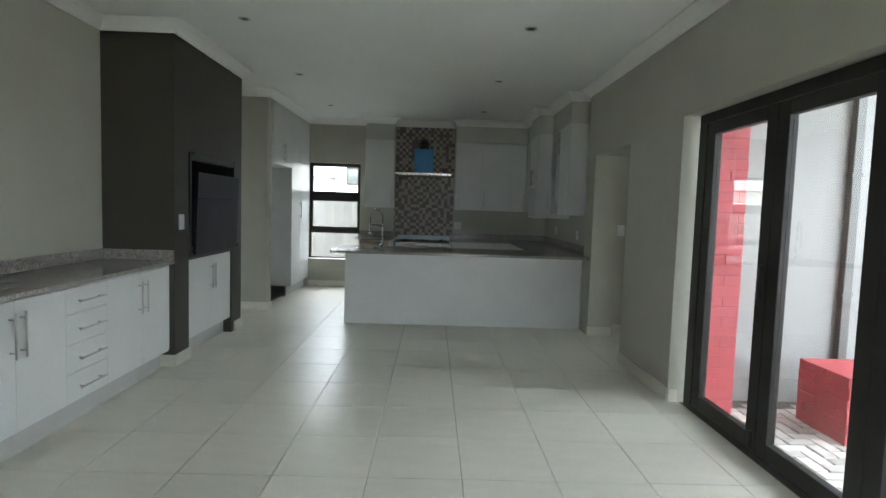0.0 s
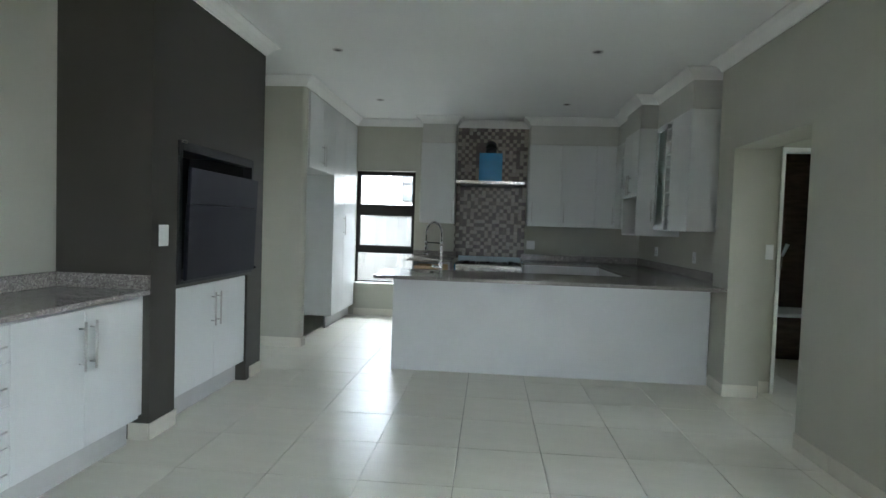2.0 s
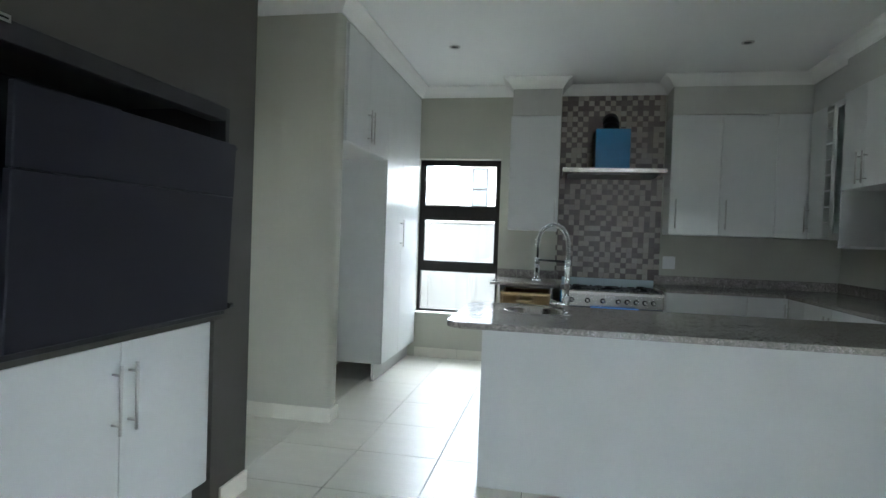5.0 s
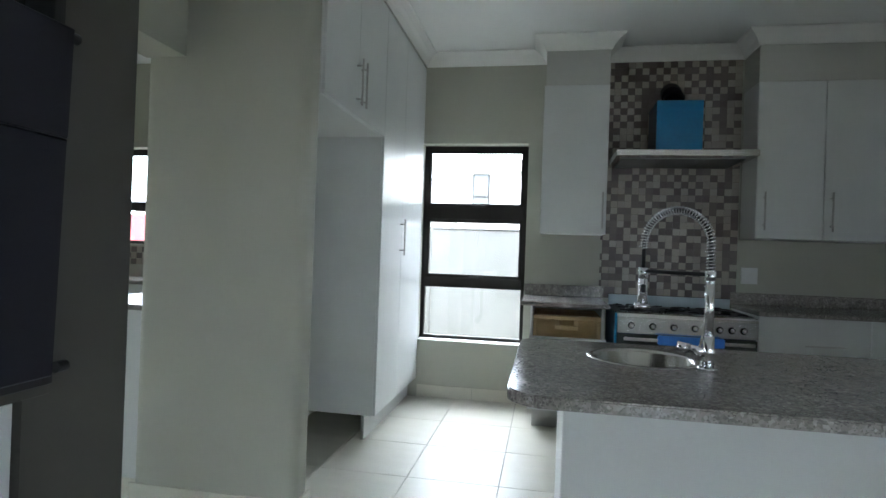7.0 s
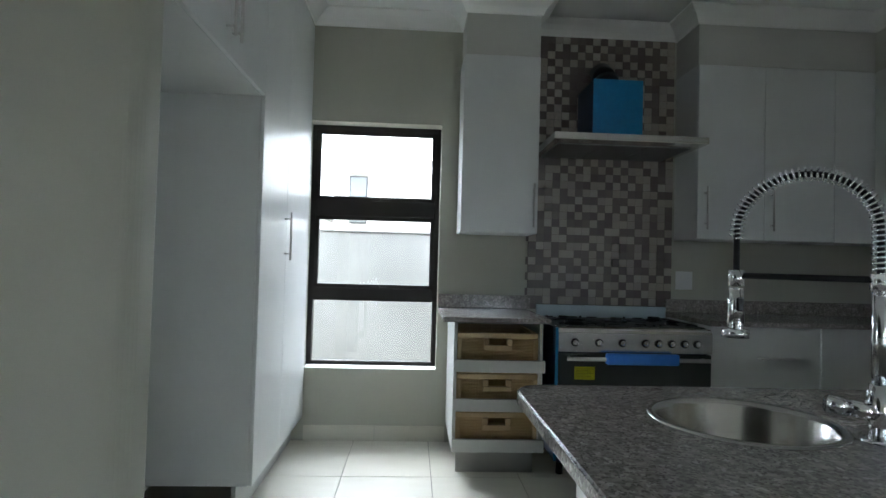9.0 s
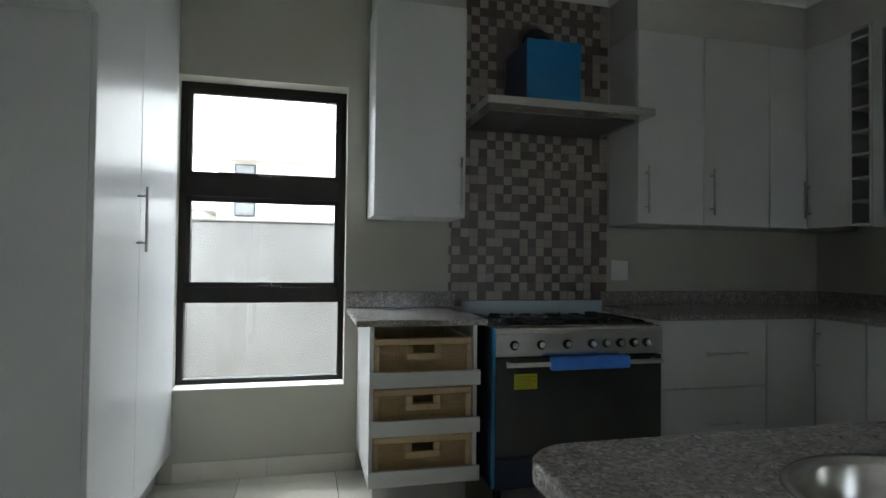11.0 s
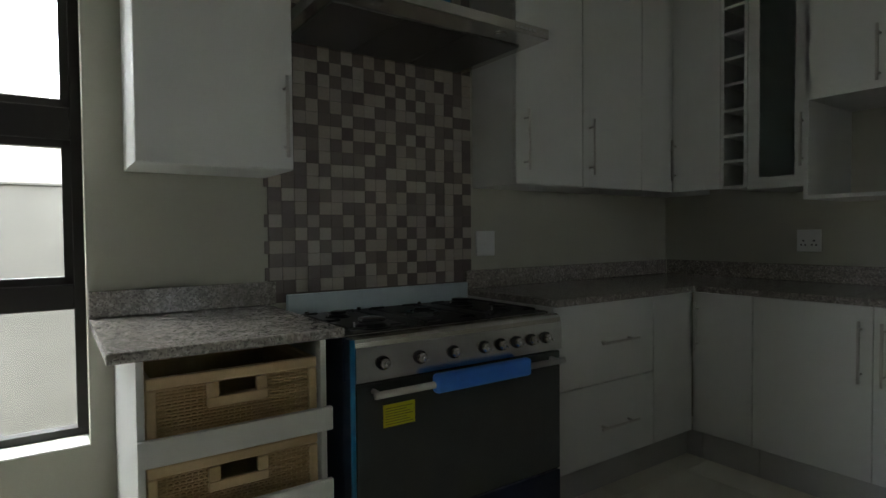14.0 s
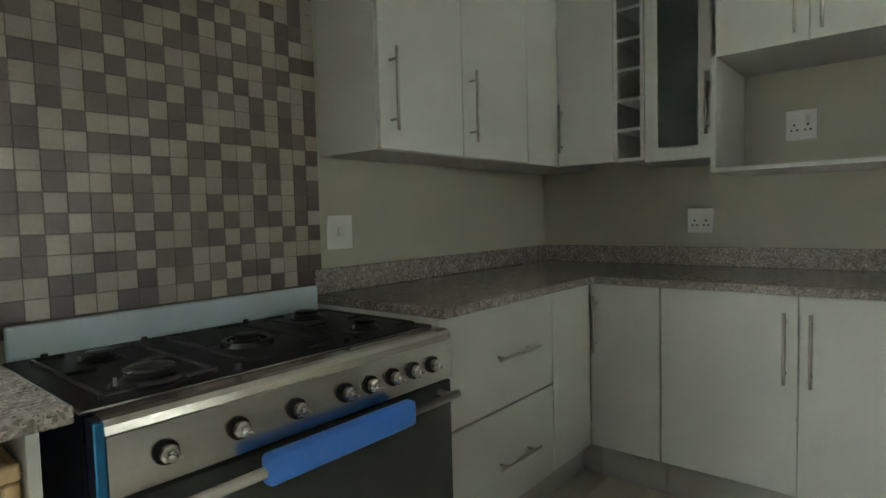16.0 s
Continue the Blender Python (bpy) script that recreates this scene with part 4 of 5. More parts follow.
# ---- island ----
isl = thing("island_counter", (0.7, 5.55, 0), "white breakfast counter panel with cabinets behind", "island")
bm = bmesh.new()
bx(bm, -0.687, 2.085, 5.294, 5.318, 0.002, 0.850, 0.002)
part("front_panel", bm, M_WHITE, isl, "large plain white front panel")
bm = bmesh.new()
bx(bm, -0.687, -0.669, 5.319, 5.82, 0.002, 0.850, 0.001)
part("side_panel", bm, M_WHITE, isl)
part("body", boxes((-0.668, 1.60, 5.32, 5.80, 0.15, 0.69)), M_CARC, isl)
part("kick_board", boxes((-0.66, 1.60, 5.74, 5.76, 0.002, 0.149)), M_KICK, isl)
part("end_strip", boxes((2.087, 2.098, 5.296, 5.31, 0.002, 0.85)), M_CARC, isl)
for k in range(5):
    a, b = -0.668 + k * 0.4536, -0.668 + (k + 1) * 0.4536
    bm = bmesh.new()
    bx(bm, a + 0.002, b - 0.002, 5.801, 5.819, 0.155, 0.848, 0.002)
    dd = part("door", bm, M_WHITE, isl)
    bm = bmesh.new()
    cyl(bm, (b - 0.05, 5.853, 0.55), (b - 0.05, 5.853, 0.79), 0.006)
    for zz in (0.58, 0.76):
        cyl(bm, (b - 0.05, 5.818, zz), (b - 0.05, 5.853, zz), 0.0045)
    part("handle", bm, M_HANDLE, dd, "brushed steel bar handle", True)

# one continuous granite top over island, east run and north run, with the sink cut out
SKX, SKY, SKR = -0.434, 5.590, 0.166


def arc(cx, cy, r, a0, a1, n=8):
    return [(cx + r * math.cos(radians(a0 + (a1 - a0) * k / n)), cy + r * math.sin(radians(a0 + (a1 - a0) * k / n))) for k in range(n + 1)]


outline = arc(-0.73, 5.09, 0.10, 180, 270) + [(XE - 0.002, 4.99), (XE - 0.002, 5.302), (XK - 0.002, 5.302), (XK - 0.002, YN - 0.002), (0.616, YN - 0.002), (0.616, 7.64), (1.572, 7.64), (1.572, 5.89)] + arc(-0.75, 5.81, 0.08, 90, 180)
hole = arc(SKX, SKY, SKR - 0.008, 0, 360, 48)[:-1]
bm = bmesh.new()
for loop in (outline, hole):
    vs = [bm.verts.new((x, y, WT0)) for x, y in loop]
    for a, b in zip(vs, vs[1:] + vs[:1]):
        bm.edges.new((a, b))
bmesh.ops.triangle_fill(bm, use_beauty=True, use_dissolve=False, edges=bm.edges[:])
ex = bmesh.ops.extrude_face_region(bm, geom=bm.faces[:])
bmesh.ops.translate(bm, vec=(0, 0, WT1 - WT0), verts=[g for g in ex["geom"] if isinstance(g, bmesh.types.BMVert)])
rim_edges = [e for e in bm.edges if len(e.link_faces) == 2 and e.calc_face_angle(0) > 1.2 and all(abs(v.co.z - WT1) < 1e-5 for v in e.verts)]
bmesh.ops.bevel(bm, geom=rim_edges, offset=0.004, segments=2, affect="EDGES")
gt = solid("worktop", bm, M_GRAN, "continuous grey granite worktop over island and kitchen run", "worktop")
part("splashback", boxes((0.616, XK - 0.03, YN - 0.027, YN - 0.002, WT1 + 0.001, 0.968), (XK - 0.027, XK - 0.002, 5.31, YN - 0.028, WT1 + 0.001, 0.968), bev=0.002), M_GRAN, gt)

# sink
sk = thing("round_sink", (SKX, SKY, WT1), "round stainless steel sink set into the granite", "sink")
bm = bmesh.new()
lathe = [(SKR + 0.008, WT1 + 0.0005), (SKR + 0.006, WT1 + 0.0035), (SKR - 0.006, WT1 + 0.0035), (SKR - 0.014, WT1 - 0.006), (SKR - 0.022, WT1 - 0.10), (SKR - 0.05, WT1 - 0.145), (0.045, WT1 - 0.155), (0.04, WT1 - 0.158), (0.0, WT1 - 0.158)]
rings = []
for r, z in lathe[:-1]:
    rings.append([bm.verts.new((SKX + r * math.cos(t), SKY + r * math.sin(t), z)) for t in [2 * math.pi * k / 56 for k in range(56)]])
for r0, r1 in zip(rings, rings[1:]):
    for k in range(56):
        bm.faces.new((r0[k], r0[(k + 1) % 56], r1[(k + 1) % 56], r1[k]))
bm.faces.new(rings[-1])
part("bowl", bm, M_STEEL, sk, "", True)
bm = bmesh.new()
cyl(bm, (SKX, SKY, WT1 - 0.1575), (SKX, SKY, WT1 - 0.150), 0.03, 0.024, seg=20)
part("waste", bm, M_CHROME, sk)

# spring tap
TX, TY = -0.274, 5.457
tp = thing("spring_tap", (TX, TY, WT1), "chrome kitchen tap with a coiled spring hose and spray head", "tap")
hx, hy = -0.161, 0.160
bm = bmesh.new()
cyl(bm, (TX, TY, WT1), (TX, TY, WT1 + 0.006), 0.028, seg=24)
cyl(bm, (TX, TY, WT1 + 0.006), (TX, TY, WT1 + 0.099), 0.0165, seg=20)
cyl(bm, (TX, TY, WT1 + 0.099), (TX, TY, WT1 + 0.260), 0.0128, seg=18)
cyl(bm, (TX, TY, WT1 + 0.260), (TX, TY, WT1 + 0.288), 0.0158, seg=18)
part("column", bm, M_CHROME, tp, "", True)
bm = bmesh.new()
cyl(bm, (TX, TY, WT1 + 0.050), (TX - 0.050, TY + 0.008, WT1 + 0.058), 0.0145, 0.0135, seg=18)
cyl(bm, (TX - 0.052, TY + 0.008, WT1 + 0.058), (TX - 0.084, TY + 0.013, WT1 + 0.064), 0.0155, 0.0145, seg=18)
cyl(bm, (TX - 0.022, TY + 0.003, WT1 + 0.066), (TX - 0.018, TY - 0.004, WT1 + 0.100), 0.0042, 0.0032, seg=10)
part("lever", bm, M_CHROME, tp, "", True)
arch = [Vector((TX, TY, WT1 + 0.288 + 0.011 * k)) for k in range(7)]
zc = WT1 + 0.365
for k in range(1, 29):
    a = math.pi * k / 28
    arch.append(Vector((TX + hx * (1 - math.cos(a)) / 2, TY + hy * (1 - math.cos(a)) / 2, zc + 0.105 * math.sin(a))))
arch += [Vector((TX + hx, TY + hy, zc - 0.007 * k)) for k in range(1, 3)]
bm = bmesh.new()
tube(bm, arch + [Vector((TX + hx, TY + hy, WT1 + 0.28))], 0.0062, 8)
part("hose", bm, M_BRFRAME, tp, "dark inner hose", True)
seglen = [0.0]
for a, b in zip(arch, arch[1:]):
    seglen.append(seglen[-1] + (b - a).length)
side = Vector((-hy, hx, 0)).normalized()
coil = []
turns, per = 46, 9
for i in range(turns * per + 1):
    s = seglen[-1] * i / (turns * per)
    j = max(q for q in range(len(arch) - 1) if seglen[q] <= s + 1e-9)
    f = (s - seglen[j]) / max(1e-6, seglen[j + 1] - seglen[j])
    d = (arch[j + 1] - arch[j]).normalized()
    a = 2 * math.pi * i / per
    coil.append(arch[j].lerp(arch[j + 1], f) + 0.0115 * (math.cos(a) * side + math.sin(a) * d.cross(side)))
bm = bmesh.new()
tube(bm, coil, 0.0026, 5)
part("spring", bm, M_CHROME, tp, "chrome coil spring", True)
bm = bmesh.new()
X, Y = TX + hx, TY + hy
cyl(bm, (X, Y, WT1 + 0.257), (X, Y, WT1 + 0.289), 0.0150, seg=20)
cyl(bm, (X, Y, WT1 + 0.172), (X, Y, WT1 + 0.254), 0.0160, 0.0140, seg=20)
cyl(bm, (X, Y, WT1 + 0.156), (X, Y, WT1 + 0.172), 0.0250, seg=24)
sp = part("spray_head", bm, M_CHROME, tp, "", True)
part("button", boxes((X - 0.007, X + 0.007, Y - 0.0175, Y - 0.010, WT1 + 0.208, WT1 + 0.236), bev=0.003), M_BLACK, sp, "black spray button")
bm = bmesh.new()
cyl(bm, (TX, TY, WT1 + 0.278), (X, Y, WT1 + 0.278), 0.0060, seg=10)
part("holder_arm", bm, M_BRFRAME, tp, "dark holder arm", True)

# ---- ceiling downlights ----
for x, y in ((-1.198, 5.093), (1.01, 5.093), (-1.198, 6.993), (1.025, 7.093), (-1.19, 3.25), (1.05, 3.235), (-1.19, 1.2), (1.05, 1.2)):
    d = thing("downlight", (x, y, Z_C), "recessed steel ceiling downlight, switched off", "ceiling light", "downlights")
    bm = bmesh.new()
    ro, ri = 0.046, 0.030
    rg = [[bm.verts.new((x + r * math.cos(t), y + r * math.sin(t), z)) for t in [2 * math.pi * k / 28 for k in range(28)]] for r, z in ((ro, Z_C - 0.0005), (ro - 0.003, Z_C - 0.006), (ri, Z_C - 0.005), (ri - 0.003, Z_C - 0.001))]
    for r0, r1 in zip(rg, rg[1:]):
        for k in range(28):
            bm.faces.new((r0[k], r0[(k + 1) % 28], r1[(k + 1) % 28], r1[k]))
    part("ring", bm, M_HANDLE, d, "", True)
    bm = bmesh.new()
    cyl(bm, (x, y, Z_C - 0.002), (x, y, Z_C - 0.0006), ri - 0.003, seg=24)
    part("lamp", bm, M_BRFRAME, d)

# ---- scullery seen through the doorway ----
part_mos = thing("scullery_splashback", (-4.5, YN, 0.95), "grey mosaic splashback strip in the scullery", "splashback")
for i in range(20):
    for j in range(3):
        x, z = -4.95 + i * 0.055, 0.985 + j * 0.055
        part("mosaic_tile", boxes((x, x + 0.051, YN - 0.006, YN - 0.0005, z, z + 0.051)), M_MOS if (i * 7 + j * 3) % 5 < 3 else M_MOSD, part_mos)
solid("scullery_worktop", boxes((-4.98, XW - 0.203, 7.66, YN - 0.004, WT0, WT1), bev=0.004), M_GRAN, "grey granite scullery worktop", "worktop")
u = thing("scullery_cabinet", (-4.1, 7.9, 0), "white scullery base cabinet", "cabinet")
FS = Front("S", 7.70)
carcass(FS, u, -4.97, -3.2, 0.54, 0.155, 0.848)
for k in range(3):
    door(FS, u, -4.97 + k * 0.59, -4.38 + k * 0.59, 0.155, 0.848)
u = thing("scullery_cabinet", (-2.88, 6.95, 0), "white scullery base cabinet with a plain end panel", "cabinet")
part("body", boxes((-3.17, XW - 0.205, 6.245, 7.655, 0.155, 0.848)), M_CARC, u)
part("end_panel", boxes((-3.18, XW - 0.205, 6.226, 6.244, 0.002, 0.850), bev=0.001), M_WHITE, u)
part("kick_board", boxes((-3.11, -3.09, 6.245, 7.655, 0.002, 0.15)), M_KICK, u)
for k in range(3):
    part("door", boxes((-3.19, -3.172, 6.248 + k * 0.468, 6.712 + k * 0.468, 0.155, 0.848), bev=0.002), M_WHITE, u)
solid("scullery_worktop", boxes((-3.2, XW - 0.203, 6.19, 7.655, WT0, WT1), bev=0.004), M_GRAN, "grey granite scullery worktop along the wall", "worktop")

# ---- bathroom seen through the passage ----
bt = thing("bathtub", (3.6, 6.8, 0), "white bath rim in a brown tiled surround", "bath")
part("rim", boxes((2.6, 4.35, 6.55, 7.18, 0.46, 0.50), bev=0.01), M_PLASTIC, bt)
part("surround", boxes((2.62, 4.35, 6.60, 6.64, 0.0, 0.459)), M_BROWN, bt, "brown tiled bath surround")
wb = solid("wall_bathroom", boxes((XK + 0.2, 3.15, 7.20, 7.32, 0, Z_C), (3.15, 3.46, 7.20, 7.32, 0, 1.06), (3.15, 3.46, 7.20, 7.32, 1.90, Z_C), (3.46, 4.4, 7.20, 7.32, 0, Z_C)), M_BROWN, "dark brown tiled bathroom wall", "wall", "structure")
w3 = thing("window_3", (3.33, 7.25, 1.06), "narrow dark framed bathroom window", "window", kind="structure")
part("window_frame", boxes((3.15, 3.19, 7.21, 7.26, 1.06, 1.90), (3.42, 3.46, 7.21, 7.26, 1.06, 1.90), (3.19, 3.42, 7.21, 7.26, 1.06, 1.10), (3.19, 3.42, 7.21, 7.26, 1.86, 1.90), (3.19, 3.42, 7.21, 7.26, 1.46, 1.51)), M_ALU, w3)
sh = thing("shower_screen", (3.75, 6.2, 0), "chrome framed glass shower screen", "shower screen")
part("frame", boxes((3.385, 3.415, 6.0, 6.03, 0.06, 1.85), (4.3, 4.33, 6.0, 6.03, 0.06, 1.85), (3.415, 4.3, 6.0, 6.03, 1.82, 1.85), (3.415, 4.3, 6.0, 6.03, 0.06, 0.09)), M_CHROME, sh)
g = part("pane", boxes((3.415, 4.3, 6.012, 6.018, 0.09, 1.82)), M_GLASS, sh)
g.visible_shadow = False
part("kerb", boxes((3.34, 4.35, 5.96, 6.06, 0.0, 0.06)), M_SKIRT, sh)
ss = thing("hand_shower", (3.42, 7.18, 0.5), "chrome hand shower on the brown tiled wall", "shower")
bm = bmesh.new()
tube(bm, [(3.58, 7.17, 0.52), (3.575, 7.16, 0.8), (3.60, 7.165, 1.05), (3.60, 7.16, 1.16)], 0.007)
part("hose", bm, M_CHROME, ss, "", True)
bm = bmesh.new()
cyl(bm, (3.60, 7.16, 1.10), (3.63, 7.12, 1.24), 0.013, 0.022)
part("head", bm, M_PLASTIC, ss, "white shower head", True)

# ---- courtyard ----
ZG = -0.16
solid("ground", boxes((-60, 80, -60, 90, -0.6, -0.24)), M_GROUND, "bare brown ground around the house", "ground", "structure")
solid("wall_courtyard", boxes((2.381, 7.6, 3.40, 3.429, -0.24, 2.79), (7.6, 7.8, -3, 3.43, -0.24, 2.2)), M_OUT, "pale plastered courtyard wall", "wall", "structure")
solid("courtyard_plinth", boxes((2.75, 7.6, 3.385, 3.40, -0.24, 0.03), bev=0.003), M_OUT, "pale plaster plinth at the wall foot", "plinth", "structure")
solid("door_step", boxes((2.27, 2.40, -2.3, 2.84, -0.24, -0.01)), M_OUT, "plastered door threshold", "step", "structure")


def brick_block(name, label, category, x0, x1, y0, y1, z0, z1, bricks):
    """Painted brickwork: a core with stretchers laid round it course by course."""
    b = thing(name, ((x0 + x1) / 2, (y0 + y1) / 2, z0), label, category)
    part("core", boxes((x0 + 0.003, x1 - 0.003, y0 + 0.003, y1 - 0.003, z0, z1 - 0.003)), M_RED, b)
    ch = 0.078
    n = int((z1 - z0) / ch)
    ch = (z1 - z0) / n
    made = {}
    for c in range(n):
        zc = z0 + c * ch
        for axis in "xy":
            lo, hi = (x0, x1) if axis == "x" else (y0, y1)
            cuts = [lo]
            q = lo + (0.225 if (c + (axis == "y")) % 2 else 0.1125)
            while q < hi - 0.06:
                cuts.append(q)
                q += 0.225
            cuts.append(hi)
            for a, e in zip(cuts, cuts[1:]):
                key = (axis, round(e - a, 3))
                if key not in made:
                    bm = bmesh.new()
                    w, h = e - a - 0.003, ch - 0.003
                    bx(bm, *((0.0, w, 0, 0.05) if axis == "x" else (0, 0.05, 0.0, w)), 0, h, 0.005, 2)
                    made[key] = mesh_of("brick", bm, M_RED)
                for far in (0, 1):
                    ob = new("brick", made[key])
                    jit = random.uniform(-0.005, 0.004)
                    if axis == "x":
                        ob.location = (a + 0.0015, (y1 - 0.05 + jit) if far else y0 - jit, zc + 0.0015)
                    else:
                        ob.location = ((x1 - 0.05 + jit) if far else x0 - jit, a + 0.0015, zc + 0.0015)
                    place(ob, b)
    return b


brick_block("brick_pier", "red painted brick pier outside the glass door", "pier", 2.42, 2.662, 2.90, 3.24, ZG - 0.08, 2.60, True)
brick_block("brick_planter", "low red painted brick planter in the courtyard", "planter", 3.20, 4.6, 2.43, 2.96, ZG - 0.08, 0.318, True)
bm = bmesh.new()
cyl(bm, (2.80, 3.36, 1.35), (2.80, 3.36, 2.2), 0.03)
solid("downpipe", bm, M_ALU, "dark downpipe on the courtyard wall", "pipe", smooth=True)
bm = bmesh.new()
bx(bm, 3.775, 3.85, 3.33, 3.398, ZG - 0.05, 2.70, 0.006, 2)
for z in (0.75, 1.75):
    bx(bm, 3.765, 3.86, 3.325, 3.399, z, z + 0.03, 0.002)
solid("rain_pipe", bm, M_PIPE, "square grey rain pipe on the courtyard wall", "pipe")

# pavers laid in herringbone
pv = thing("pavement", (3.4, 1.8, ZG), "grey brick pavers in herringbone pattern", "paving", kind="structure")
part("sand_bed", boxes((2.40, 7.6, -3.0, 3.385, -0.24, ZG - 0.018)), M_SAND, pv)
pm = {}
for key, (a, b) in {"h": (0.204, 0.098), "v": (0.098, 0.204)}.items():
    bm = bmesh.new()
    bx(bm, 0.006, a - 0.006, 0.006, b - 0.006, -0.03, 0, 0.004)
    pm[key] = mesh_of("paver", bm, M_PAVER)
step = 0.102
rest = bmesh.new()
for i in range(-4, 60):
    for j in range(-30, 34):
        k = (i - j) % 4
        if k in (0, 3):
            x, y = 2.42 + i * step, 0.0 + j * step
            if not (2.40 < x < 6.0 and -1.5 < y < 3.15):
                continue
            key = "h" if k == 0 else "v"
            if x < 4.2 and y > 0.9 and not (3.15 < x < 4.6 and 2.38 < y < 2.98):
                ob = new("paver", pm[key])
                ob.location = (x, y, ZG + random.uniform(-0.003, 0.002))
                ob.rotation_euler = (0, 0, radians(random.uniform(-0.8, 0.8)))
                place(ob, pv)
            else:
                w, h = (0.204, 0.098) if key == "h" else (0.098, 0.204)
                bx(rest, x + 0.003, x + w - 0.003, y + 0.003, y + h - 0.003, ZG - 0.03, ZG)
tagged(part("far_pavers", rest, M_PAVER, pv), kind="stuff")

# ---- beyond the kitchen window ----
bw = solid("boundary_wall", boxes((-14, -2.125, 10.5, 10.72, -0.24, 1.46), (-2.12, 12, 10.5, 10.72, -0.24, 1.475), bev=0.01), M_YARD, "stained grey plastered boundary wall", "wall")
part("coping", boxes((-14, 12, 10.485, 10.735, 1.475, 1.49)), M_YARD, bw)
part("joint_post", boxes((-2.125, -2.105, 10.494, 10.5, -0.24, 1.46)), M_YARD, bw)
nh = thing("neighbour_house", (1, 20, -0.24), "white plastered neighbouring house with tiled eaves", "house")
part("wall", boxes((-3.05, 9.0, 18.4, 26.0, -0.24, 3.46)), M_HOUSE, nh)
part("upper_wall", boxes((-0.6, 9.0, 18.45, 26.0, 3.46, 6.0)), M_HOUSE, nh)
bm = bmesh.new()
for k in range(16):
    x = -3.12 + k * 0.16
    cyl(bm, (x, 18.0, 3.53), (x, 21.5, 3.98), 0.085, seg=8)
part("roof_tiles", bm, M_ROOF, nh)
part("fascia", boxes((-3.2, -0.6, 17.98, 18.05, 3.30, 3.47)), M_HOUSE, nh)
wi = part("window_frame", boxes((-2.68, -2.24, 18.34, 18.4, 2.08, 3.24), (-2.68, -2.24, 18.30, 18.34, 2.62, 2.68)), M_ALU, nh)
part("pane", boxes((-2.65, -2.27, 18.32, 18.34, 2.11, 3.21)), M_OVEN, nh)
nr = thing("neighbour_roof", (-9, 24, -0.24), "low house with a grey tiled roof behind the boundary wall", "house")
part("wall", boxes((-16, -4.0, 22.5, 30, -0.24, 2.55)), M_HOUSE, nr)
bm = bmesh.new()
v = [bm.verts.new(q) for q in ((-16.4, 22.0, 2.5), (-3.68, 22.0, 2.5), (-3.68, 31, 2.5), (-16.4, 31, 2.5), (-14, 26.5, 4.7), (-6, 26.5, 4.7))]
for f in ((0, 1, 5, 4), (1, 2, 5), (2, 3, 4, 5), (3, 0, 4), (3, 2, 1, 0)):
    bm.faces.new([v[i] for i in f])
part("roof", bm, M_ROOF, nr)
# piece of red wall behind the scullery window
pb = solid("red_plant_box", boxes((-7.2, -5.4, 10.3, 10.45, 0.7, 1.55), bev=0.01), M_RED, "red painted wall section beyond the scullery", "wall")

# ---- mosaic splashback behind the range ----
# rows from the bottom up: b beige, d brown
PATTERN = """ddbdbbddbbdbdbbdbdd bbbddbbdbdbdbddbbdd dddbbddbddbbdbbdbbb bbdbdbbdbbddbdbbdbd ddbdbddbdbdbdbddbdb bddbddbdbdbdbbdbbdd ddbdbbddbdbbddbdbdd
dbbddbbbdbdbddbdbdb bddbbdddbbddbbddbbd dddbdbbbddbbddbbddb ddbdbdddbddbbbdbdbd bdbdbdbddbdbdbdbdbd dbddbbdbbdbdbdbdbbd dbbbddbddbbddbbddbb
bddbdbdbbddbbddbbdd dbbdbbddbbdbdbdbdbb ddbdbdbbddbdbdbbddb bdbbdbdbdbdbdbbdbdb""".split()
C, MX0, MX1 = 0.0513, -0.316, 0.659
ms = thing("trim_mosaic", (0.18, YN, 0.9), "brown and beige stone mosaic panel behind the range", "mosaic", kind="structure")
part("mosaic_bed", boxes((MX0 - 0.002, MX1, YN - 0.0075, YN - 0.0005, 0.882, 2.712)), M_MGROUT, ms)
g = 0.0009
tile_me = {}
for key, mat, w in (("b", M_MOS, C), ("d", M_MOSD, C), ("edge", M_MOSD, 0.017)):
    bm = bmesh.new()
    bx(bm, g, w - g, -0.0045, 0, g, C - g, 0.0010)
    tile_me[key] = mesh_of("mosaic_tile", bm, mat)
rest = {"b": bmesh.new(), "d": bmesh.new()}
mos_rng = random.Random(23)
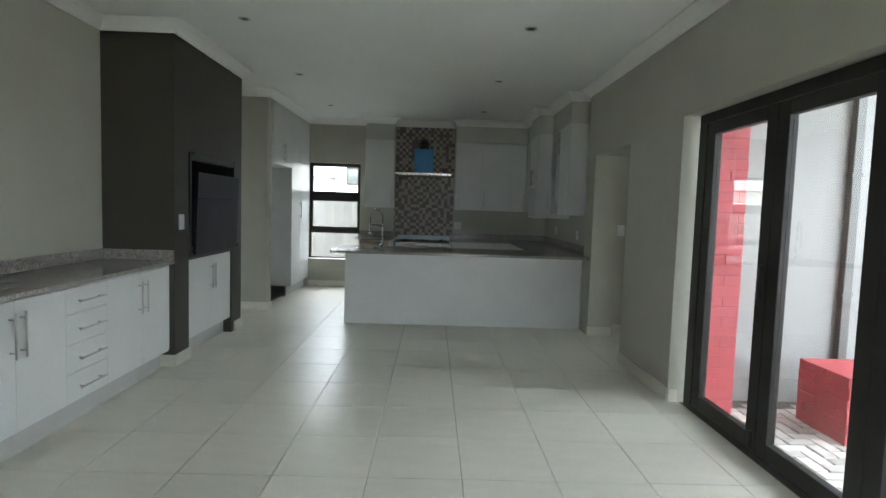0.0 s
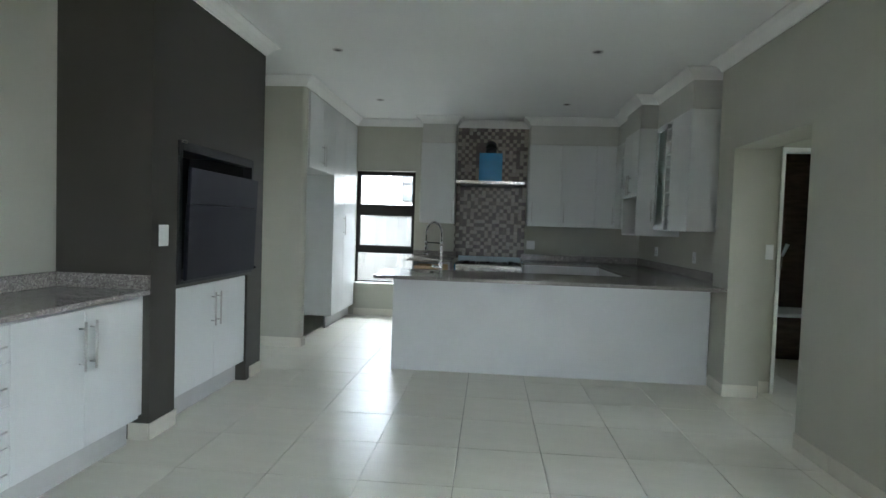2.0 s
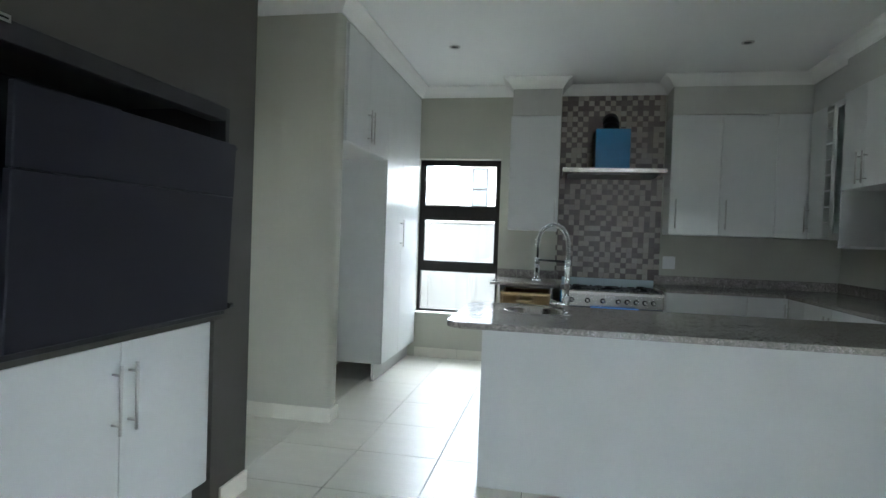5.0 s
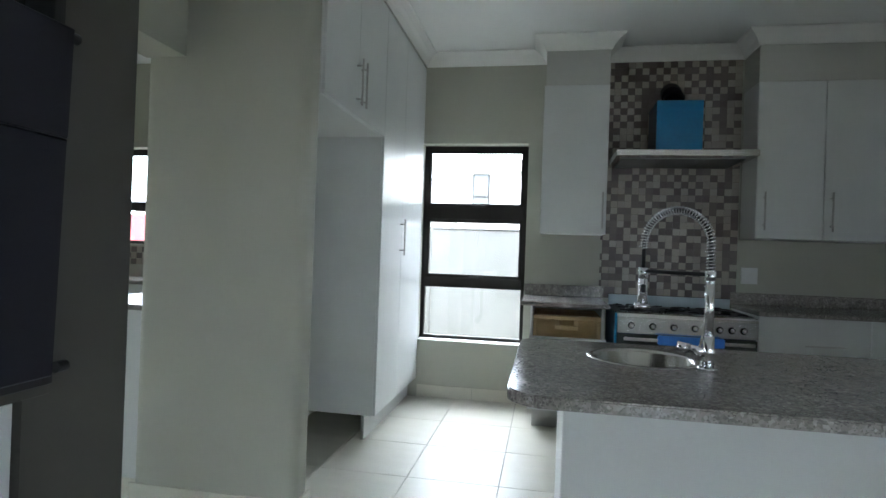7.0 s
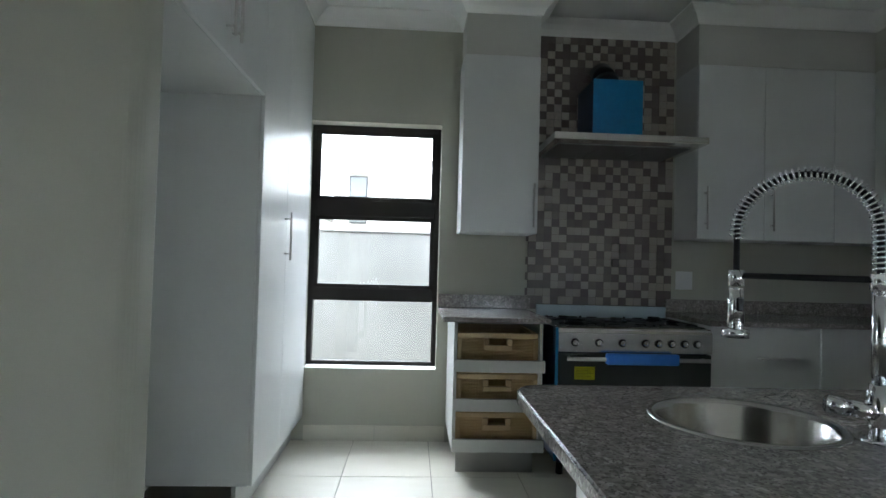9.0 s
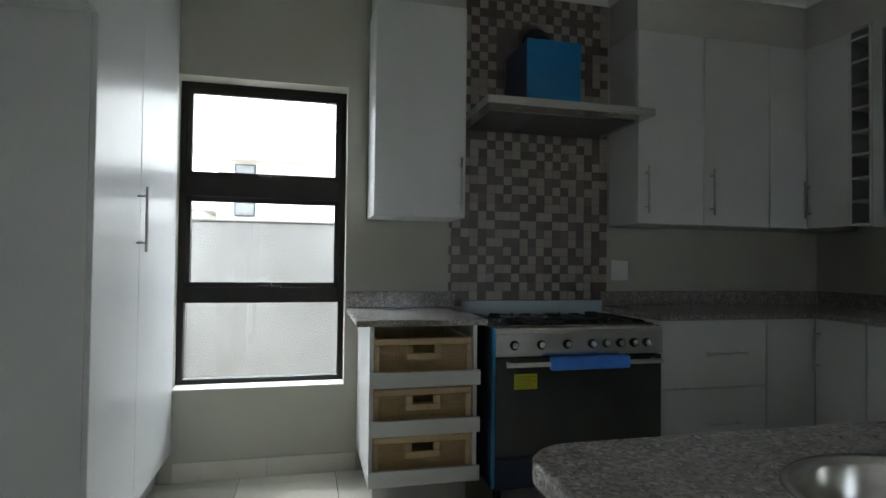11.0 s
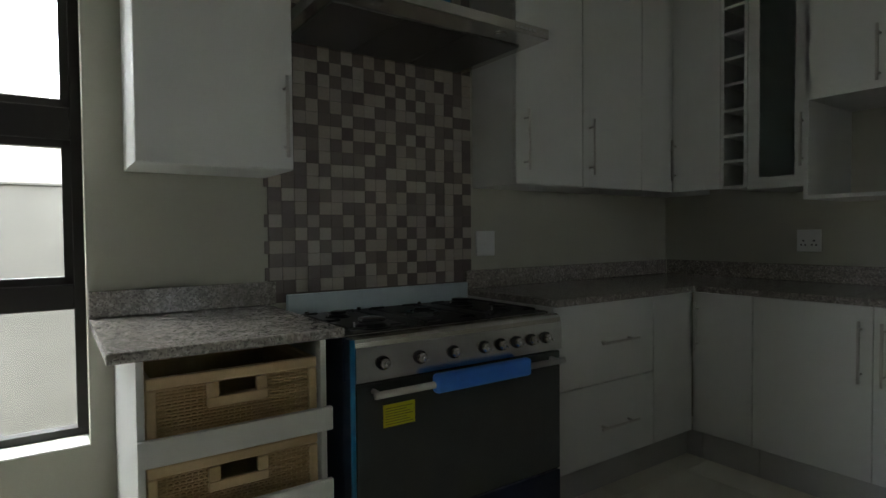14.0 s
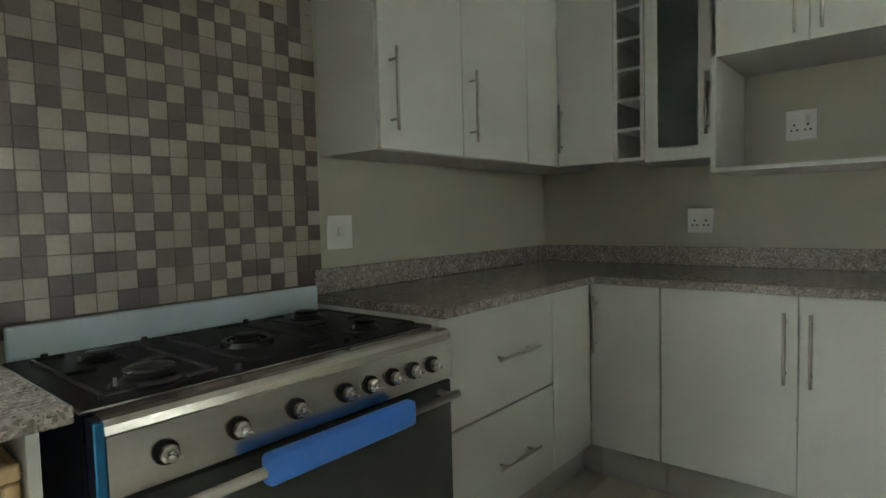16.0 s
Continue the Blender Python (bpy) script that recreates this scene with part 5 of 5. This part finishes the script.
for j in range(35):
    z = 0.918 + j * C
    for i in range(19):
        x = MX0 + i * C + mos_rng.uniform(-0.0006, 0.0006)
        key = PATTERN[j][i] if j < len(PATTERN) else ("bd"[(i + j) % 2] if mos_rng.random() < 0.6 else mos_rng.choice("bd"))
        if j < 16:
            ob = new("mosaic_tile", tile_me[key])
            ob.location = (x, YN - 0.005, z)
            place(ob, ms)
        elif z + C < 2.715:
            bx(rest[key], x + g, x + C - g, YN - 0.0095, YN - 0.005, z + g, z + C - g)
    if j in (1, 3, 5, 8):
        ob = new("mosaic_tile", tile_me["edge"])
        ob.location = (MX0 - 0.018, YN - 0.0045, z)
        place(ob, ms)
tagged(part("upper_mosaic", rest["b"], M_MOS, ms), kind="stuff")
tagged(part("upper_mosaic", rest["d"], M_MOSD, ms), kind="stuff")

# ---- floor tiles ----
TXW, TYW = 0.486, 0.510
bm = bmesh.new()
bx(bm, 0.0018, TXW - 0.0018, 0.0018, TYW - 0.0018, -0.009, 0.0, 0.0012)
full = mesh_of("floor_tile", bm, M_TILE)
rest = bmesh.new()


def tile_at(x0, x1, y0, y1, near):
    if x1 - x0 < 0.02 or y1 - y0 < 0.02:
        return
    if near:
        if x1 - x0 > TXW - 0.01 and y1 - y0 > TYW - 0.01:
            ob = new("floor_tile", full)
        else:
            bm = bmesh.new()
            bx(bm, 0.0018, x1 - x0 - 0.0018, 0.0018, y1 - y0 - 0.0018, -0.009, 0.0, 0.0012)
            ob = new("floor_tile", mesh_of("floor_tile", bm, M_TILE))
        ob.location = (x0, y0, random.uniform(-0.0004, 0.0))
        ob.rotation_euler = (radians(random.uniform(-0.02, 0.02)), radians(random.uniform(-0.02, 0.02)), 0)
        ob.parent = floor_base
    else:
        bx(rest, x0 + 0.0018, x1 - 0.0018, y0 + 0.0018, y1 - 0.0018, -0.009, 0.0)


for i in range(-12, 10):
    for j in range(-13, 9):
        x0, y0 = 0.026 + i * TXW, 4.065 + j * TYW
        x1, y1 = x0 + TXW, y0 + TYW
        x0, x1, y0, y1 = max(x0, -5.0), min(x1, 4.4), max(y0, -2.4), min(y1, YN)
        if x0 > 1.95 and y0 < 3.3:
            x1 = min(x1, XE + 0.09)
        tile_at(x0, x1, y0, y1, -2.5 < x0 < 2.3 and y0 > -1.5)
tagged(part("far_tiles", rest, M_TILE, floor_base), kind="stuff")
